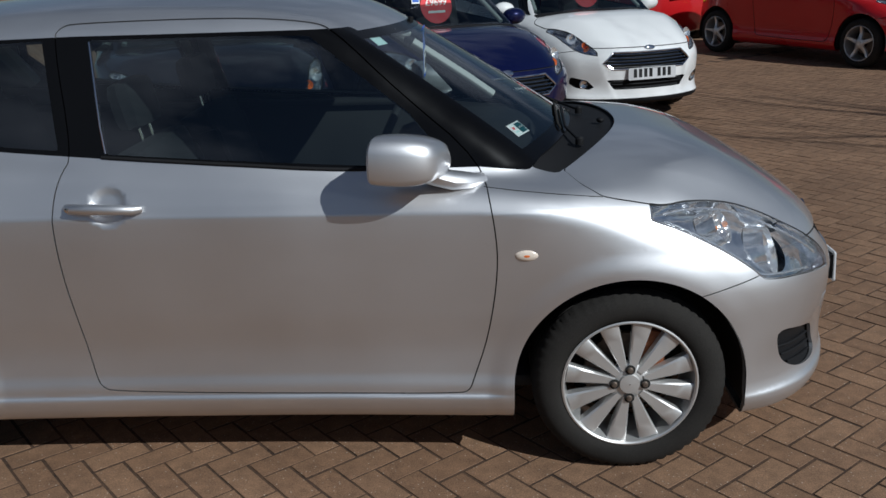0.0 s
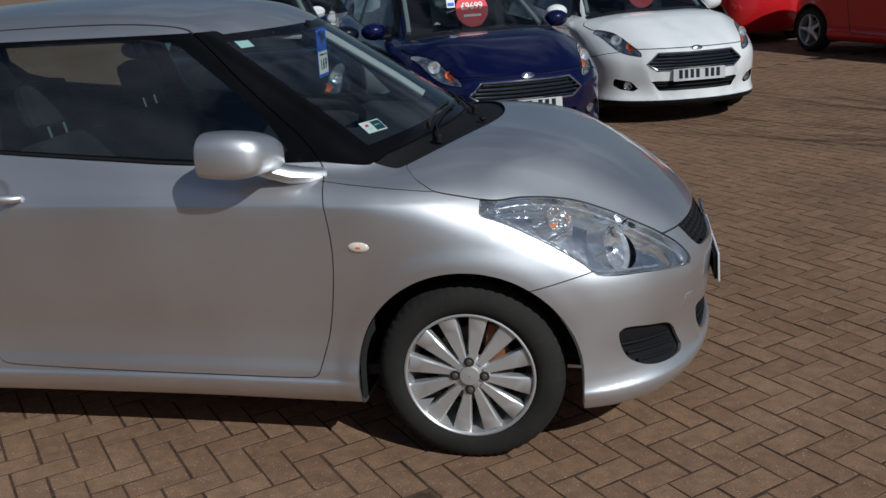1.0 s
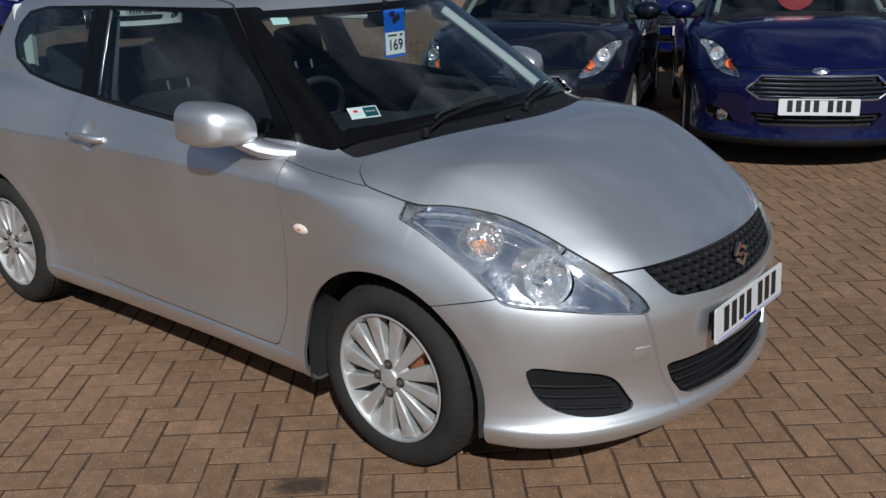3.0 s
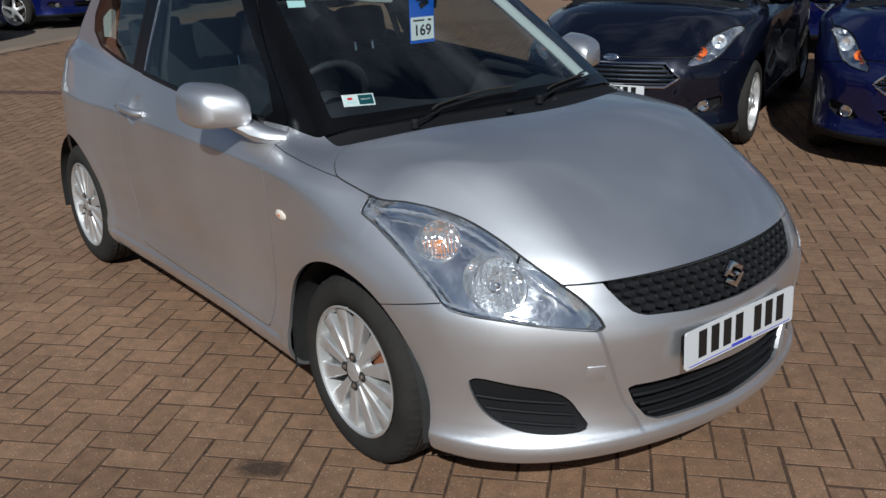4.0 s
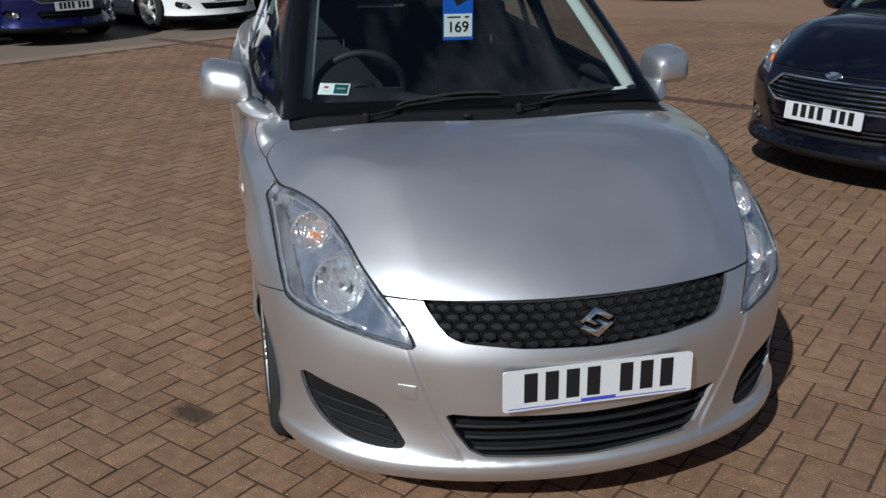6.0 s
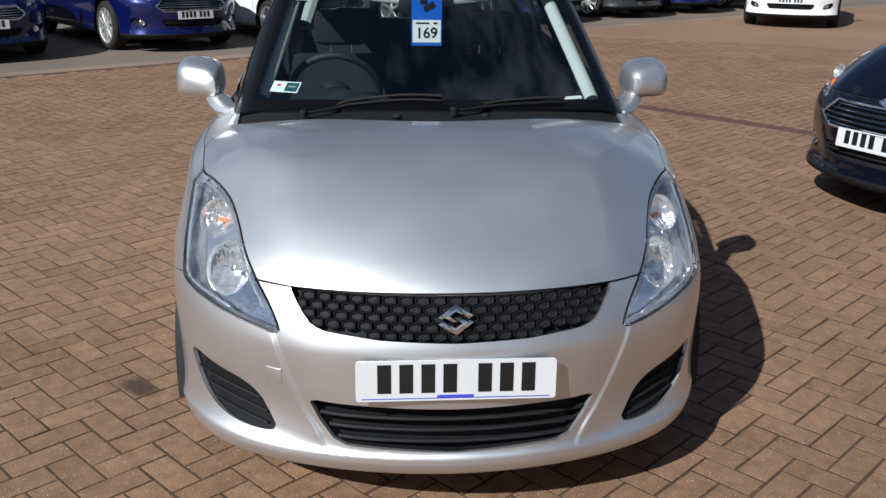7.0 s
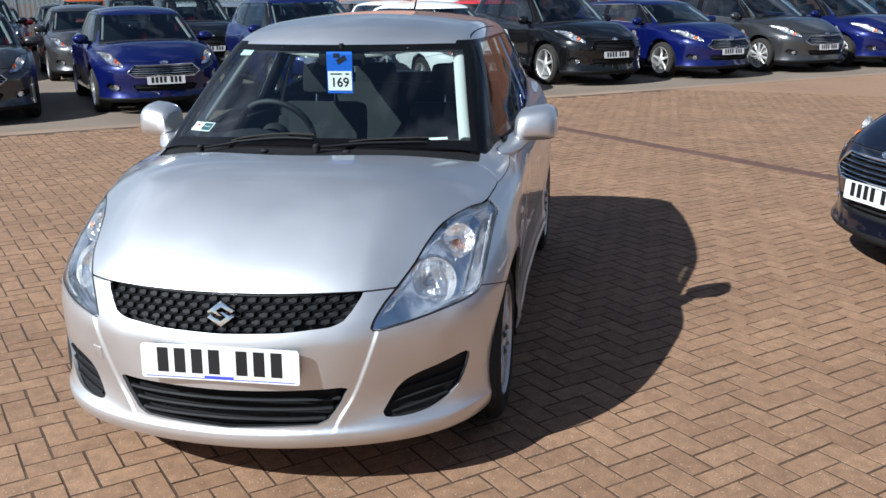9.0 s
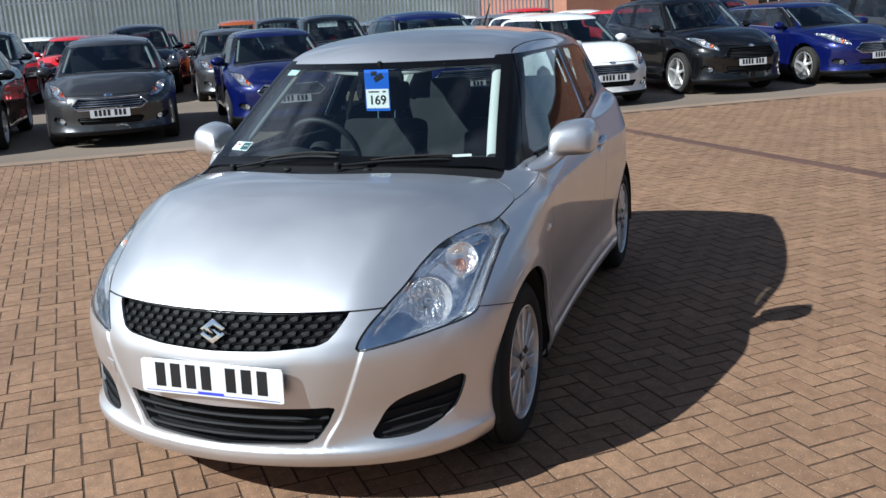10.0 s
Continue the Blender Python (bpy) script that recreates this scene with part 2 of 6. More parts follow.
class Shell:
    """A skin that can be cut along lines on it; each triangle remembers the regions that it lies in."""

    def __init__(self, p, n, t):
        self.p, self.n, self.t, self.marks = p, n, t, {}

    def cut(self, f):
        """Cuts every triangle where the values f at the points change sign; returns which triangles lie inside."""
        f = np.where(np.abs(f) < 2e-4, np.where(f < 0, -2e-4, 2e-4), f)
        neg = f[self.t] < 0
        k = neg.sum(1)
        whole = (k == 0) | (k == 3)
        mixed = np.flatnonzero(~whole)
        tri, sign = self.t[mixed], neg[mixed]
        odd = np.where((k[mixed] == 1)[:, None], sign, ~sign).argmax(1)
        rows = np.arange(len(mixed))
        a, b, c = tri[rows, odd], tri[rows, (odd + 1) % 3], tri[rows, (odd + 2) % 3]
        pairs = np.sort(np.concatenate([np.stack([a, b], 1), np.stack([a, c], 1)]), axis=1)
        keys, back = np.unique(pairs, axis=0, return_inverse=True)
        back = back.ravel()
        w = (f[keys[:, 0]] / (f[keys[:, 0]] - f[keys[:, 1]]))[:, None]
        base = len(self.p)
        self.p = np.concatenate([self.p, self.p[keys[:, 0]] * (1 - w) + self.p[keys[:, 1]] * w])
        nn = self.n[keys[:, 0]] * (1 - w) + self.n[keys[:, 1]] * w
        self.n = np.concatenate([self.n, nn / np.linalg.norm(nn, axis=1)[:, None]])
        ab, ac = base + back[: len(mixed)], base + back[len(mixed) :]
        self.t = np.concatenate([self.t[whole], np.stack([a, ab, ac], 1), np.stack([ab, b, c], 1), np.stack([ab, c, ac], 1)])
        for name, m in self.marks.items():
            x = m[mixed]
            self.marks[name] = np.concatenate([m[whole], x, x, x])
        lone = sign[rows, odd]
        return np.concatenate([k[whole] == 3, lone, ~lone, ~lone])

    def crease(self, f, field):
        """Puts points along a line on the skin and lays them exactly on it, to sharpen a fold."""
        base = len(self.p)
        self.cut(f(*self.p.T))
        p, e = self.p[base:], 0.0012
        for turn in range(3):
            g = np.stack([(field(*(p + o).T) - field(*(p - o).T)) / (2 * e) for o in np.eye(3) * e], 1)
            if turn < 2:
                p = p - np.clip((field(*p.T) / np.maximum((g * g).sum(1), 0.05))[:, None] * g, -0.005, 0.005)
        self.p[base:] = p
        self.n[base:] = g / (np.linalg.norm(g, axis=1)[:, None] + 1e-9)

    def region(self, name, f, gap=0.0):
        """Marks the region f(x, y, z) < 0; with a gap, the strip along its border is marked as a seam."""
        if gap:
            inner = self.cut(f(*self.p.T) + gap)
            self.marks["_tmp"] = inner
            outer = self.cut(f(*self.p.T) - gap)
            inner = self.marks.pop("_tmp")
            old = self.marks.get("seam", np.zeros(len(self.t), bool))
            self.marks["seam"] = old | (outer & ~inner)
            self.marks[name] = outer
        else:
            self.marks[name] = self.cut(f(*self.p.T))

    def part(self, keep, depth=0.0, lip=0.0, warp=None, sink=None, unwalled=None):
        """Points, normals and faces of the triangles kept, sunk by depth, with a rim along the border: lip inwards, or up to the skin if sunk."""
        t = self.t[keep]
        used, flat = np.unique(t, return_inverse=True)
        t = flat.reshape(-1, 3)
        p, n = self.p[used], self.n[used]
        out = p - depth * (n if sink is None else np.array(sink))
        e = np.concatenate([t[:, [0, 1]], t[:, [1, 2]], t[:, [2, 0]]])
        key = np.sort(e, axis=1)
        _, first, times = np.unique(key, axis=0, return_index=True, return_counts=True)
        rim = e[first[times == 1]]
        if unwalled is not None:
            rim = rim[~unwalled(p)[rim].all(1)]
        if depth or lip:
            other = p - lip * n
            b = np.unique(rim)
            at = np.full(len(p), -1)
            at[b] = len(out) + np.arange(len(b))
            walls = np.concatenate([np.stack([rim[:, 1], rim[:, 0], at[rim[:, 0]]], 1), np.stack([rim[:, 1], at[rim[:, 0]], at[rim[:, 1]]], 1)])
            out, n, t = np.concatenate([out, other[b]]), np.concatenate([n, n[b]]), np.concatenate([t, walls])
            flat_from = len(t) - len(walls)
        else:
            flat_from = len(t)
        if warp:
            out = warp(out)
            n = None
        return out, n, t, flat_from


def mesh_from(name, p, t, mat, smooth=True, normals=None, flat_from=None):
    """A mesh from arrays of points and faces of one size."""
    me = bpy.data.meshes.new(name)
    p, t = np.asarray(p, np.float32), np.asarray(t, np.int32)
    k = t.shape[1]
    me.vertices.add(len(p))
    me.vertices.foreach_set("co", p.ravel())
    me.loops.add(t.size)
    me.loops.foreach_set("vertex_index", t.ravel())
    me.polygons.add(len(t))
    me.polygons.foreach_set("loop_start", np.arange(0, t.size, k, dtype=np.int32))
    me.polygons.foreach_set("loop_total", np.full(len(t), k, np.int32))
    flags = np.full(len(t), smooth)
    if flat_from is not None:
        flags[flat_from:] = False
    me.polygons.foreach_set("use_smooth", flags)
    me.materials.append(mat)
    me.update(calc_edges=True)
    if normals is not None and smooth:
        corner = normals[t.ravel()].copy()
        if flat_from is not None and flat_from < len(t):
            a, b, c = (p[t[flat_from:, i]] for i in range(3))
            fn = np.cross(b - a, c - a)
            fn /= np.linalg.norm(fn, axis=1)[:, None] + 1e-9
            corner[flat_from * k :] = np.repeat(fn, k, axis=0)
        me.normals_split_custom_set(corner.tolist())
    return me


def thing(name, label, category, m=None, group="", kind=""):
    ob = new(name)
    ob.empty_display_size = 0.1
    if m is not None:
        ob.matrix_world = m
    return tagged(ob, label, category, group, kind)


def child(name, me, parent, label="", m=None):
    ob = new(name, me)
    ob.parent = parent
    if m is not None:
        ob.matrix_basis = m
    return tagged(ob, label)


def bm_mesh(name, bm, mat, smooth=False, bevel=0.0):
    if bevel:
        bmesh.ops.bevel(bm, geom=list(bm.edges), offset=bevel, segments=2, affect="EDGES", profile=0.6, clamp_overlap=True)
    bmesh.ops.recalc_face_normals(bm, faces=bm.faces)
    me = bpy.data.meshes.new(name)
    bm.to_mesh(me)
    bm.free()
    for mm in mat if isinstance(mat, (list, tuple)) else [mat]:
        me.materials.append(mm)
    if smooth:
        for f in me.polygons:
            f.use_smooth = True
        me.set_sharp_from_angle(angle=radians(38))
    return me


def part(name, bm, mat, parent, label="", m=None, smooth=True, bevel=0.0):
    return child(name, bm_mesh(name, bm, mat, smooth, bevel), parent, label, m)


def box(bm, sx, sy, sz, m=None):
    made = bmesh.ops.create_cube(bm, size=1.0, matrix=(m or Matrix()) @ Matrix.Diagonal((sx, sy, sz, 1)))
    return made["verts"]


def lathe(bm, profile, steps, m=None, close=False):
    """Turns a profile of (radius, height) round z."""
    rings = []
    for r, z in profile:
        rings.append([bm.verts.new((m or Matrix()) @ Vector((r * math.cos(2 * math.pi * i / steps), r * math.sin(2 * math.pi * i / steps), z))) for i in range(steps)])
    pairs = list(zip(rings, rings[1:])) + ([(rings[-1], rings[0])] if close else [])
    for a, b in pairs:
        for i in range(steps):
            bm.faces.new((a[i], a[(i + 1) % steps], b[(i + 1) % steps], b[i]))
    return rings


def sweep(bm, path, radius, sides=8, squash=1.0):
    """A tube along a path of points; radius may be a list."""
    pts = [Vector(p) for p in path]
    rings = []
    for i, p in enumerate(pts):
        d = (pts[min(i + 1, len(pts) - 1)] - pts[max(i - 1, 0)]).normalized()
        u = d.cross(Vector((0, 0, 1)))
        u = u.normalized() if u.length > 1e-3 else Vector((1, 0, 0))
        w = u.cross(d)
        r = radius[i] if isinstance(radius, (list, tuple)) else radius
        rings.append([bm.verts.new(p + r * (math.cos(a) * u + squash * math.sin(a) * w)) for a in (2 * math.pi * k / sides for k in range(sides))])
    for a, b in zip(rings, rings[1:]):
        for i in range(sides):
            bm.faces.new((a[i], a[(i + 1) % sides], b[(i + 1) % sides], b[i]))
    bm.faces.new(rings[0][::-1])
    bm.faces.new(rings[-1])


def plate_shape(bm, pts, thick, m=None):
    """A flat shape from an outline in x, y with a thickness along z."""
    m = m or Matrix()
    lo = [bm.verts.new(m @ Vector((x, y, 0))) for x, y in pts]
    hi = [bm.verts.new(m @ Vector((x, y, thick))) for x, y in pts]
    bm.faces.new(lo[::-1])
    bm.faces.new(hi)
    for i in range(len(pts)):
        j = (i + 1) % len(pts)
        bm.faces.new((lo[i], lo[j], hi[j], hi[i]))


# ---------- the small hatchback's body ----------
# x ahead from the front axle, y to its left, z up from the ground
nose = curve((0.13, 0.66), (0.165, 0.745), (0.195, 0.792), (0.232, 0.808), (0.243, 0.807), (0.262, 0.791), (0.29, 0.781), (0.33, 0.778), (0.45, 0.787), (0.54, 0.792), (0.60, 0.785), (0.65, 0.766), (0.70, 0.735), (0.74, 0.70), (0.80, 0.63), (0.95, 0.42))
tail_end = curve((0.15, -2.90), (0.22, -2.97), (0.35, -3.03), (0.55, -3.05), (0.75, -3.03), (1.0, -2.97), (1.2, -2.90))
side_width = curve((0.13, 0.74), (0.17, 0.775), (0.205, 0.802), (0.235, 0.82), (0.265, 0.827), (0.30, 0.8275), (0.350, 0.8185), (0.42, 0.8155), (0.56, 0.827), (0.70, 0.836), (0.82, 0.8405), (0.868, 0.840), (0.885, 0.833), (0.93, 0.811), (0.985, 0.783), (1.05, 0.755), (1.2, 0.69))
plan_swell = curve((-3.1, -0.075), (-2.8, -0.03), (-2.43, 0.008), (-2.0, -0.002), (-1.5, -0.014), (-1.0, -0.016), (-0.5, -0.004), (0.0, 0.008), (0.35, 0.004), (0.9, -0.02))
deck = curve((-3.1, 1.06), (-2.6, 1.085), (-1.9, 1.045), (-1.2, 1.005), (-0.6, 0.985), (-0.25, 1.0), (-0.05, 1.012), (0.12, 1.0), (0.26, 0.968), (0.44, 0.893), (0.60, 0.805), (0.74, 0.712), (0.95, 0.56))
deck_crown = curve((-3.1, 0.05), (-1.2, 0.04), (-0.75, 0.075), (-0.45, 0.12), (-0.2, 0.215), (0.05, 0.355), (0.4, 0.40), (0.9, 0.28))
bonnet_bulge = curve((-0.3, 0.66), (0.0, 0.625), (0.27, 0.572), (0.42, 0.546), (0.55, 0.492), (0.66, 0.442), (0.75, 0.40))
fascia_edge = curve((0.2, 0.325), (0.28, 0.352), (0.36, 0.398), (0.45, 0.435), (0.58, 0.478), (0.7, 0.50))
house_width = curve((0.9, 0.80), (1.02, 0.752), (1.2, 0.675), (1.385, 0.588), (1.5, 0.525))
house_taper = curve((-3.1, -0.12), (-2.6, -0.065), (-2.0, -0.012), (-1.4, 0.0), (-0.92, -0.012), (-0.48, -0.055), (-0.1, -0.09))
screen_line = curve((0.90, 0.04), (1.05, -0.176), (1.22, -0.450), (1.384, -0.724), (1.5, -0.93))
roof_line = curve((-3.1, 1.37), (-2.72, 1.415), (-2.2, 1.478), (-1.6, 1.51), (-1.25, 1.503), (-0.95, 1.468), (-0.7, 1.415), (-0.4, 1.31))
hatch_line = curve((0.9, -3.0), (1.05, -2.96), (1.25, -2.85), (1.42, -2.72), (1.55, -2.62))


def body_field(x, y, z):
    a = np.abs(y)
    # nose and bumper
    bow, lean = 0.42 * a**2 + 1.0 * a**8, 0.84 * a + 8 * a**7
    proud = (0.026 * step(fascia_edge(z) + 0.02 - a, 0.14) - 0.0085 * step(fascia_edge(z) - a, 0.0095)) * step(z - 0.265, 0.03) * step(0.60 - z, 0.06)
    scoop = 0.016 * np.exp(-(((a - 0.60) / 0.13) ** 2) - ((z - 0.355) / 0.075) ** 2)
    shelf = 0.34 * step(a - 0.54, 0.13) * 0.5 * (np.sqrt((z - 0.60) ** 2 + 0.03**2) + z - 0.60)
    front = (x - (nose(z) + proud - scoop - shelf - bow)) / np.sqrt(1 + lean**2)
    rear = (tail_end(z) + 0.32 * a**2 + 0.9 * a**8 - x) / np.sqrt(1 + (0.64 * a + 7.2 * a**7) ** 2)
    rf, rr = np.hypot(x, z - 0.30), np.hypot(x + 2.43, z - 0.30)
    flare = 0.0075 * (step(0.415 - rf, 0.034) + step(0.415 - rr, 0.034))
    grip = 0.030 * np.exp(-((((x + 1.575) / 0.048) ** 2 + ((z - 0.905) / 0.046) ** 2) ** 3))
    sill = 0.008 * step(0.276 - z, 0.006) * step(x + 2.05, 0.06) * step(-0.40 - x, 0.06)
    # the front wing leans in towards the lamp
    above = z - 0.69 + 0.06 * step(x - 0.25, 0.2)
    lean_in = 0.50 * step(x - 0.02, 0.38) * 0.5 * (np.sqrt(above**2 + 0.03**2) + above)
    flank = a - sill - side_width(z) - plan_swell(x) - flare + grip + lean_in
    fold = a - bonnet_bulge(x)
    bulge = (0.010 - 0.25 * 0.5 * (np.sqrt(fold**2 + 0.008**2) + fold)) * step(x - 0.12, 0.26)
    top = (z - bulge - deck(x) + deck_crown(x) * a**3.6) / np.sqrt(1 + (3.6 * deck_crown(x) * a**2.6) ** 2 + np.where(x > 0.1, 0.16, 0))
    low = smax(smax(front, flank, 0.06), rear, 0.14)
    low = smax(low, top, 0.055)
    low = smax(low, 0.165 + 0.012 * step(-x + 0.45, 0.3) - z, 0.032)
    # the house of windows
    sides = (a - house_width(z) - house_taper(x)) * 0.9
    screen = (x - screen_line(z) + 0.5 * a**2) * 0.5
    hatch = (hatch_line(z) + 0.35 * a**2 - x) * 0.85
    roof = z - roof_line(x) + 0.16 * a**2 + 0.25 * a**6
    house = smax(smax(sides, hatch, 0.10), smax(screen, roof, 0.035), 0.05)
    house = smax(house, 0.85 - z, 0.02)
    h = np.maximum(0.03 - np.abs(low - house), 0) / 0.03
    return np.minimum(low, house) - h * h * 0.03 / 4


BODY_LO, BODY_HI = (-3.12, -0.93, 0.10), (0.90, 0.93, 1.56)


# ---------- lines on the body ----------
WHEEL_Z, ARCH_R, WHEELBASE = 0.302, 0.361, 2.43
bonnet_edge = curve((-0.30, 0.56), (-0.205, 0.650), (-0.155, 0.728), (-0.125, 0.750), (-0.09, 0.764), (0.0, 0.754), (0.08, 0.741), (0.177, 0.694), (0.251, 0.655), (0.328, 0.620), (0.428, 0.588), (0.515, 0.564), (0.60, 0.527), (0.688, 0.470), (0.8, 0.40))
lamp_low = curve((0.0, 0.86), (0.045, 0.832), (0.12, 0.803), (0.20, 0.765), (0.28, 0.721), (0.36, 0.669), (0.41, 0.631), (0.55, 0.612), (0.69, 0.582), (0.8, 0.56))
bumper_line = curve((0.1, 0.575), (0.2, 0.60), (0.41, 0.648), (0.55, 0.675), (0.62, 0.693), (0.9, 0.693))
belt = curve((-2.5, 1.16), (-2.25, 1.095), (-1.9, 1.06), (-1.58, 1.037), (-1.21, 1.012), (-0.81, 0.988), (-0.40, 0.985))
BAND = [(-0.31, 0.968), (-0.46, 0.985), (-0.81, 0.988), (-1.21, 1.012), (-1.58, 1.037), (-1.9, 1.06), (-2.22, 1.095), (-2.40, 1.15), (-2.47, 1.22), (-2.46, 1.29), (-2.38, 1.35), (-2.2, 1.376), (-1.7, 1.388), (-1.2, 1.39), (-0.86, 1.391), (-0.42, 1.17), (-0.20, 1.03)]
DOOR = [(-1.69, 1.05), (-1.725, 0.99), (-1.742, 0.91), (-1.74, 0.71), (-1.712, 0.51), (-1.69, 0.35), (-1.675, 0.315), (-1.64, 0.297), (-1.09, 0.283), (-0.53, 0.283), (-0.50, 0.295), (-0.487, 0.33), (-0.440, 0.47), (-0.408, 0.69), (-0.416, 0.83), (-0.452, 1.0), (-0.70, 1.205), (-0.90, 1.388), (-0.98, 1.415), (-1.22, 1.432), (-1.70, 1.426), (-1.745, 1.415), (-1.765, 1.385)]
DOOR_GLASS = [(-0.565, 1.02), (-0.60, 1.0), (-0.81, 1.002), (-1.21, 1.026), (-1.585, 1.05), (-1.612, 1.16), (-1.655, 1.376), (-1.2, 1.378), (-0.975, 1.374), (-0.67, 1.145)]
REAR_GLASS = [(-1.735, 1.062), (-1.9, 1.074), (-2.2, 1.108), (-2.37, 1.158), (-2.435, 1.225), (-2.425, 1.285), (-2.36, 1.336), (-2.2, 1.362), (-1.80, 1.376)]
GRILLE = [(-0.43, 0.695), (-0.425, 0.68), (-0.40, 0.64), (-0.375, 0.612), (-0.34, 0.60), (-0.2, 0.587), (0.0, 0.582), (0.2, 0.587), (0.34, 0.60), (0.375, 0.612), (0.40, 0.64), (0.425, 0.68), (0.43, 0.695), (0.2, 0.692), (0.0, 0.691), (-0.2, 0.692)]
LOW_GRILLE = [(-0.39, 0.398), (-0.36, 0.335), (-0.325, 0.288), (-0.29, 0.272), (0.0, 0.262), (0.29, 0.272), (0.325, 0.288), (0.36, 0.335), (0.39, 0.398), (0.0, 0.393)]
FOG = [(0.742, 0.452), (0.66, 0.430), (0.575, 0.408), (0.528, 0.376), (0.500, 0.325), (0.474, 0.276), (0.56, 0.270), (0.648, 0.282), (0.705, 0.325), (0.730, 0.39)]
TAIL_LAMP = [(-3.2, 1.03), (-2.80, 1.03), (-2.775, 0.97), (-2.83, 0.86), (-2.90, 0.78), (-3.2, 0.74)]



def rounded(pts, turns=2):
    """The outline with its corners cut round."""
    for _ in range(turns):
        out = []
        for (ax, ay), (bx, by) in zip(pts, pts[1:] + pts[:1]):
            out += [(ax * 0.75 + bx * 0.25, ay * 0.75 + by * 0.25), (ax * 0.25 + bx * 0.75, ay * 0.25 + by * 0.75)]
        pts = out
    return pts


FOG = rounded(FOG)
DOOR = rounded(DOOR)


def arch(x0):
    """A round wheel opening with upright sides below the hub."""
    return lambda x, y, z: np.maximum(np.hypot(x - x0, np.maximum(z - WHEEL_Z, 0.0)) - ARCH_R, 0.45 - np.abs(y))


def on_side(pts, inner=0.42):
    return lambda x, y, z: np.maximum(outline(x, z, pts), inner - np.abs(y))


def on_front(pts, behind=0.3, both=False):
    return lambda x, y, z: np.maximum(outline(np.abs(y) if both else y, z, pts), behind - x)


def cowl_x(y):
    return 0.035 - 0.56 * y * y


def screen_foot(y):
    return -0.125 - 0.40 * y * y


def screen_side(z):
    return 0.662 - (z - 0.98) * 0.30


REGIONS = {
    "bonnet": lambda x, y, z: np.maximum(np.maximum(np.abs(y) - bonnet_edge(x), (cowl_x(y) - x) * 0.9), 0.694 - z),
    "scuttle": lambda x, y, z: np.maximum(np.maximum((x - cowl_x(y)), screen_foot(y) - x), np.maximum(np.abs(y) - 0.675, 0.9 - z)),
    "screen_band": lambda x, y, z: np.maximum(np.maximum(x - screen_foot(y), -0.715 - 0.50 * y * y - x), np.maximum(np.abs(y) - screen_side(z), 0.9 - z)),
    "windscreen": lambda x, y, z: np.maximum(np.maximum(x - screen_foot(y) + 0.045, -0.675 - 0.50 * y * y - x), np.maximum(np.abs(y) - screen_side(z) + 0.022, 0.9 - z)),
    "lamp": lambda x, y, z: np.maximum(np.maximum(lamp_low(x) - z, bonnet_edge(x) - np.abs(y)), 0.05 - x),
    "bumper": lambda x, y, z: np.maximum(z - bumper_line(x), 0.16 - x),
    "rear_window": lambda x, y, z: np.maximum(np.maximum(x + 2.68, 1.09 - z), np.maximum(z - 1.38, np.abs(y) - 0.54 + (z - 1.09) * 0.2)),
    "rear_bumper": lambda x, y, z: np.maximum(z - 0.60, x + 2.79),
}


# lamp bowls: middle of the rim, aim, radius, depth
BOWLS = (((0.444, 0.608, 0.667), (0.86, 0.40, 0.34), 0.077, 0.048), ((0.272, 0.668, 0.766), (0.74, 0.42, 0.52), 0.055, 0.024))


def bowl_hole(x, y, z):
    """Where the lamp's housing, sunk under its lens, opens into the bowls."""
    q = np.stack([x - 0.036, np.abs(y) - 0.0232, z - 0.0394], -1)
    best = np.full(x.shape, 1e3)
    for c, aim, r, deep in BOWLS:
        a = np.array(aim) / np.linalg.norm(aim)
        d = q - np.array(c)
        along = d @ a
        best = np.minimum(best, np.maximum(np.linalg.norm(d - along[..., None] * a, axis=-1) - r * 0.98, np.abs(along) - 0.2))
    return best


def finished(sh, names):
    """Each region without those that lie over it, in order from the lowest to the uppermost."""
    left = np.ones(len(sh.t), bool)
    out = {}
    for name in reversed(names):
        out[name] = sh.marks[name] & left
        left &= ~sh.marks[name]
    out["rest"] = left
    return out


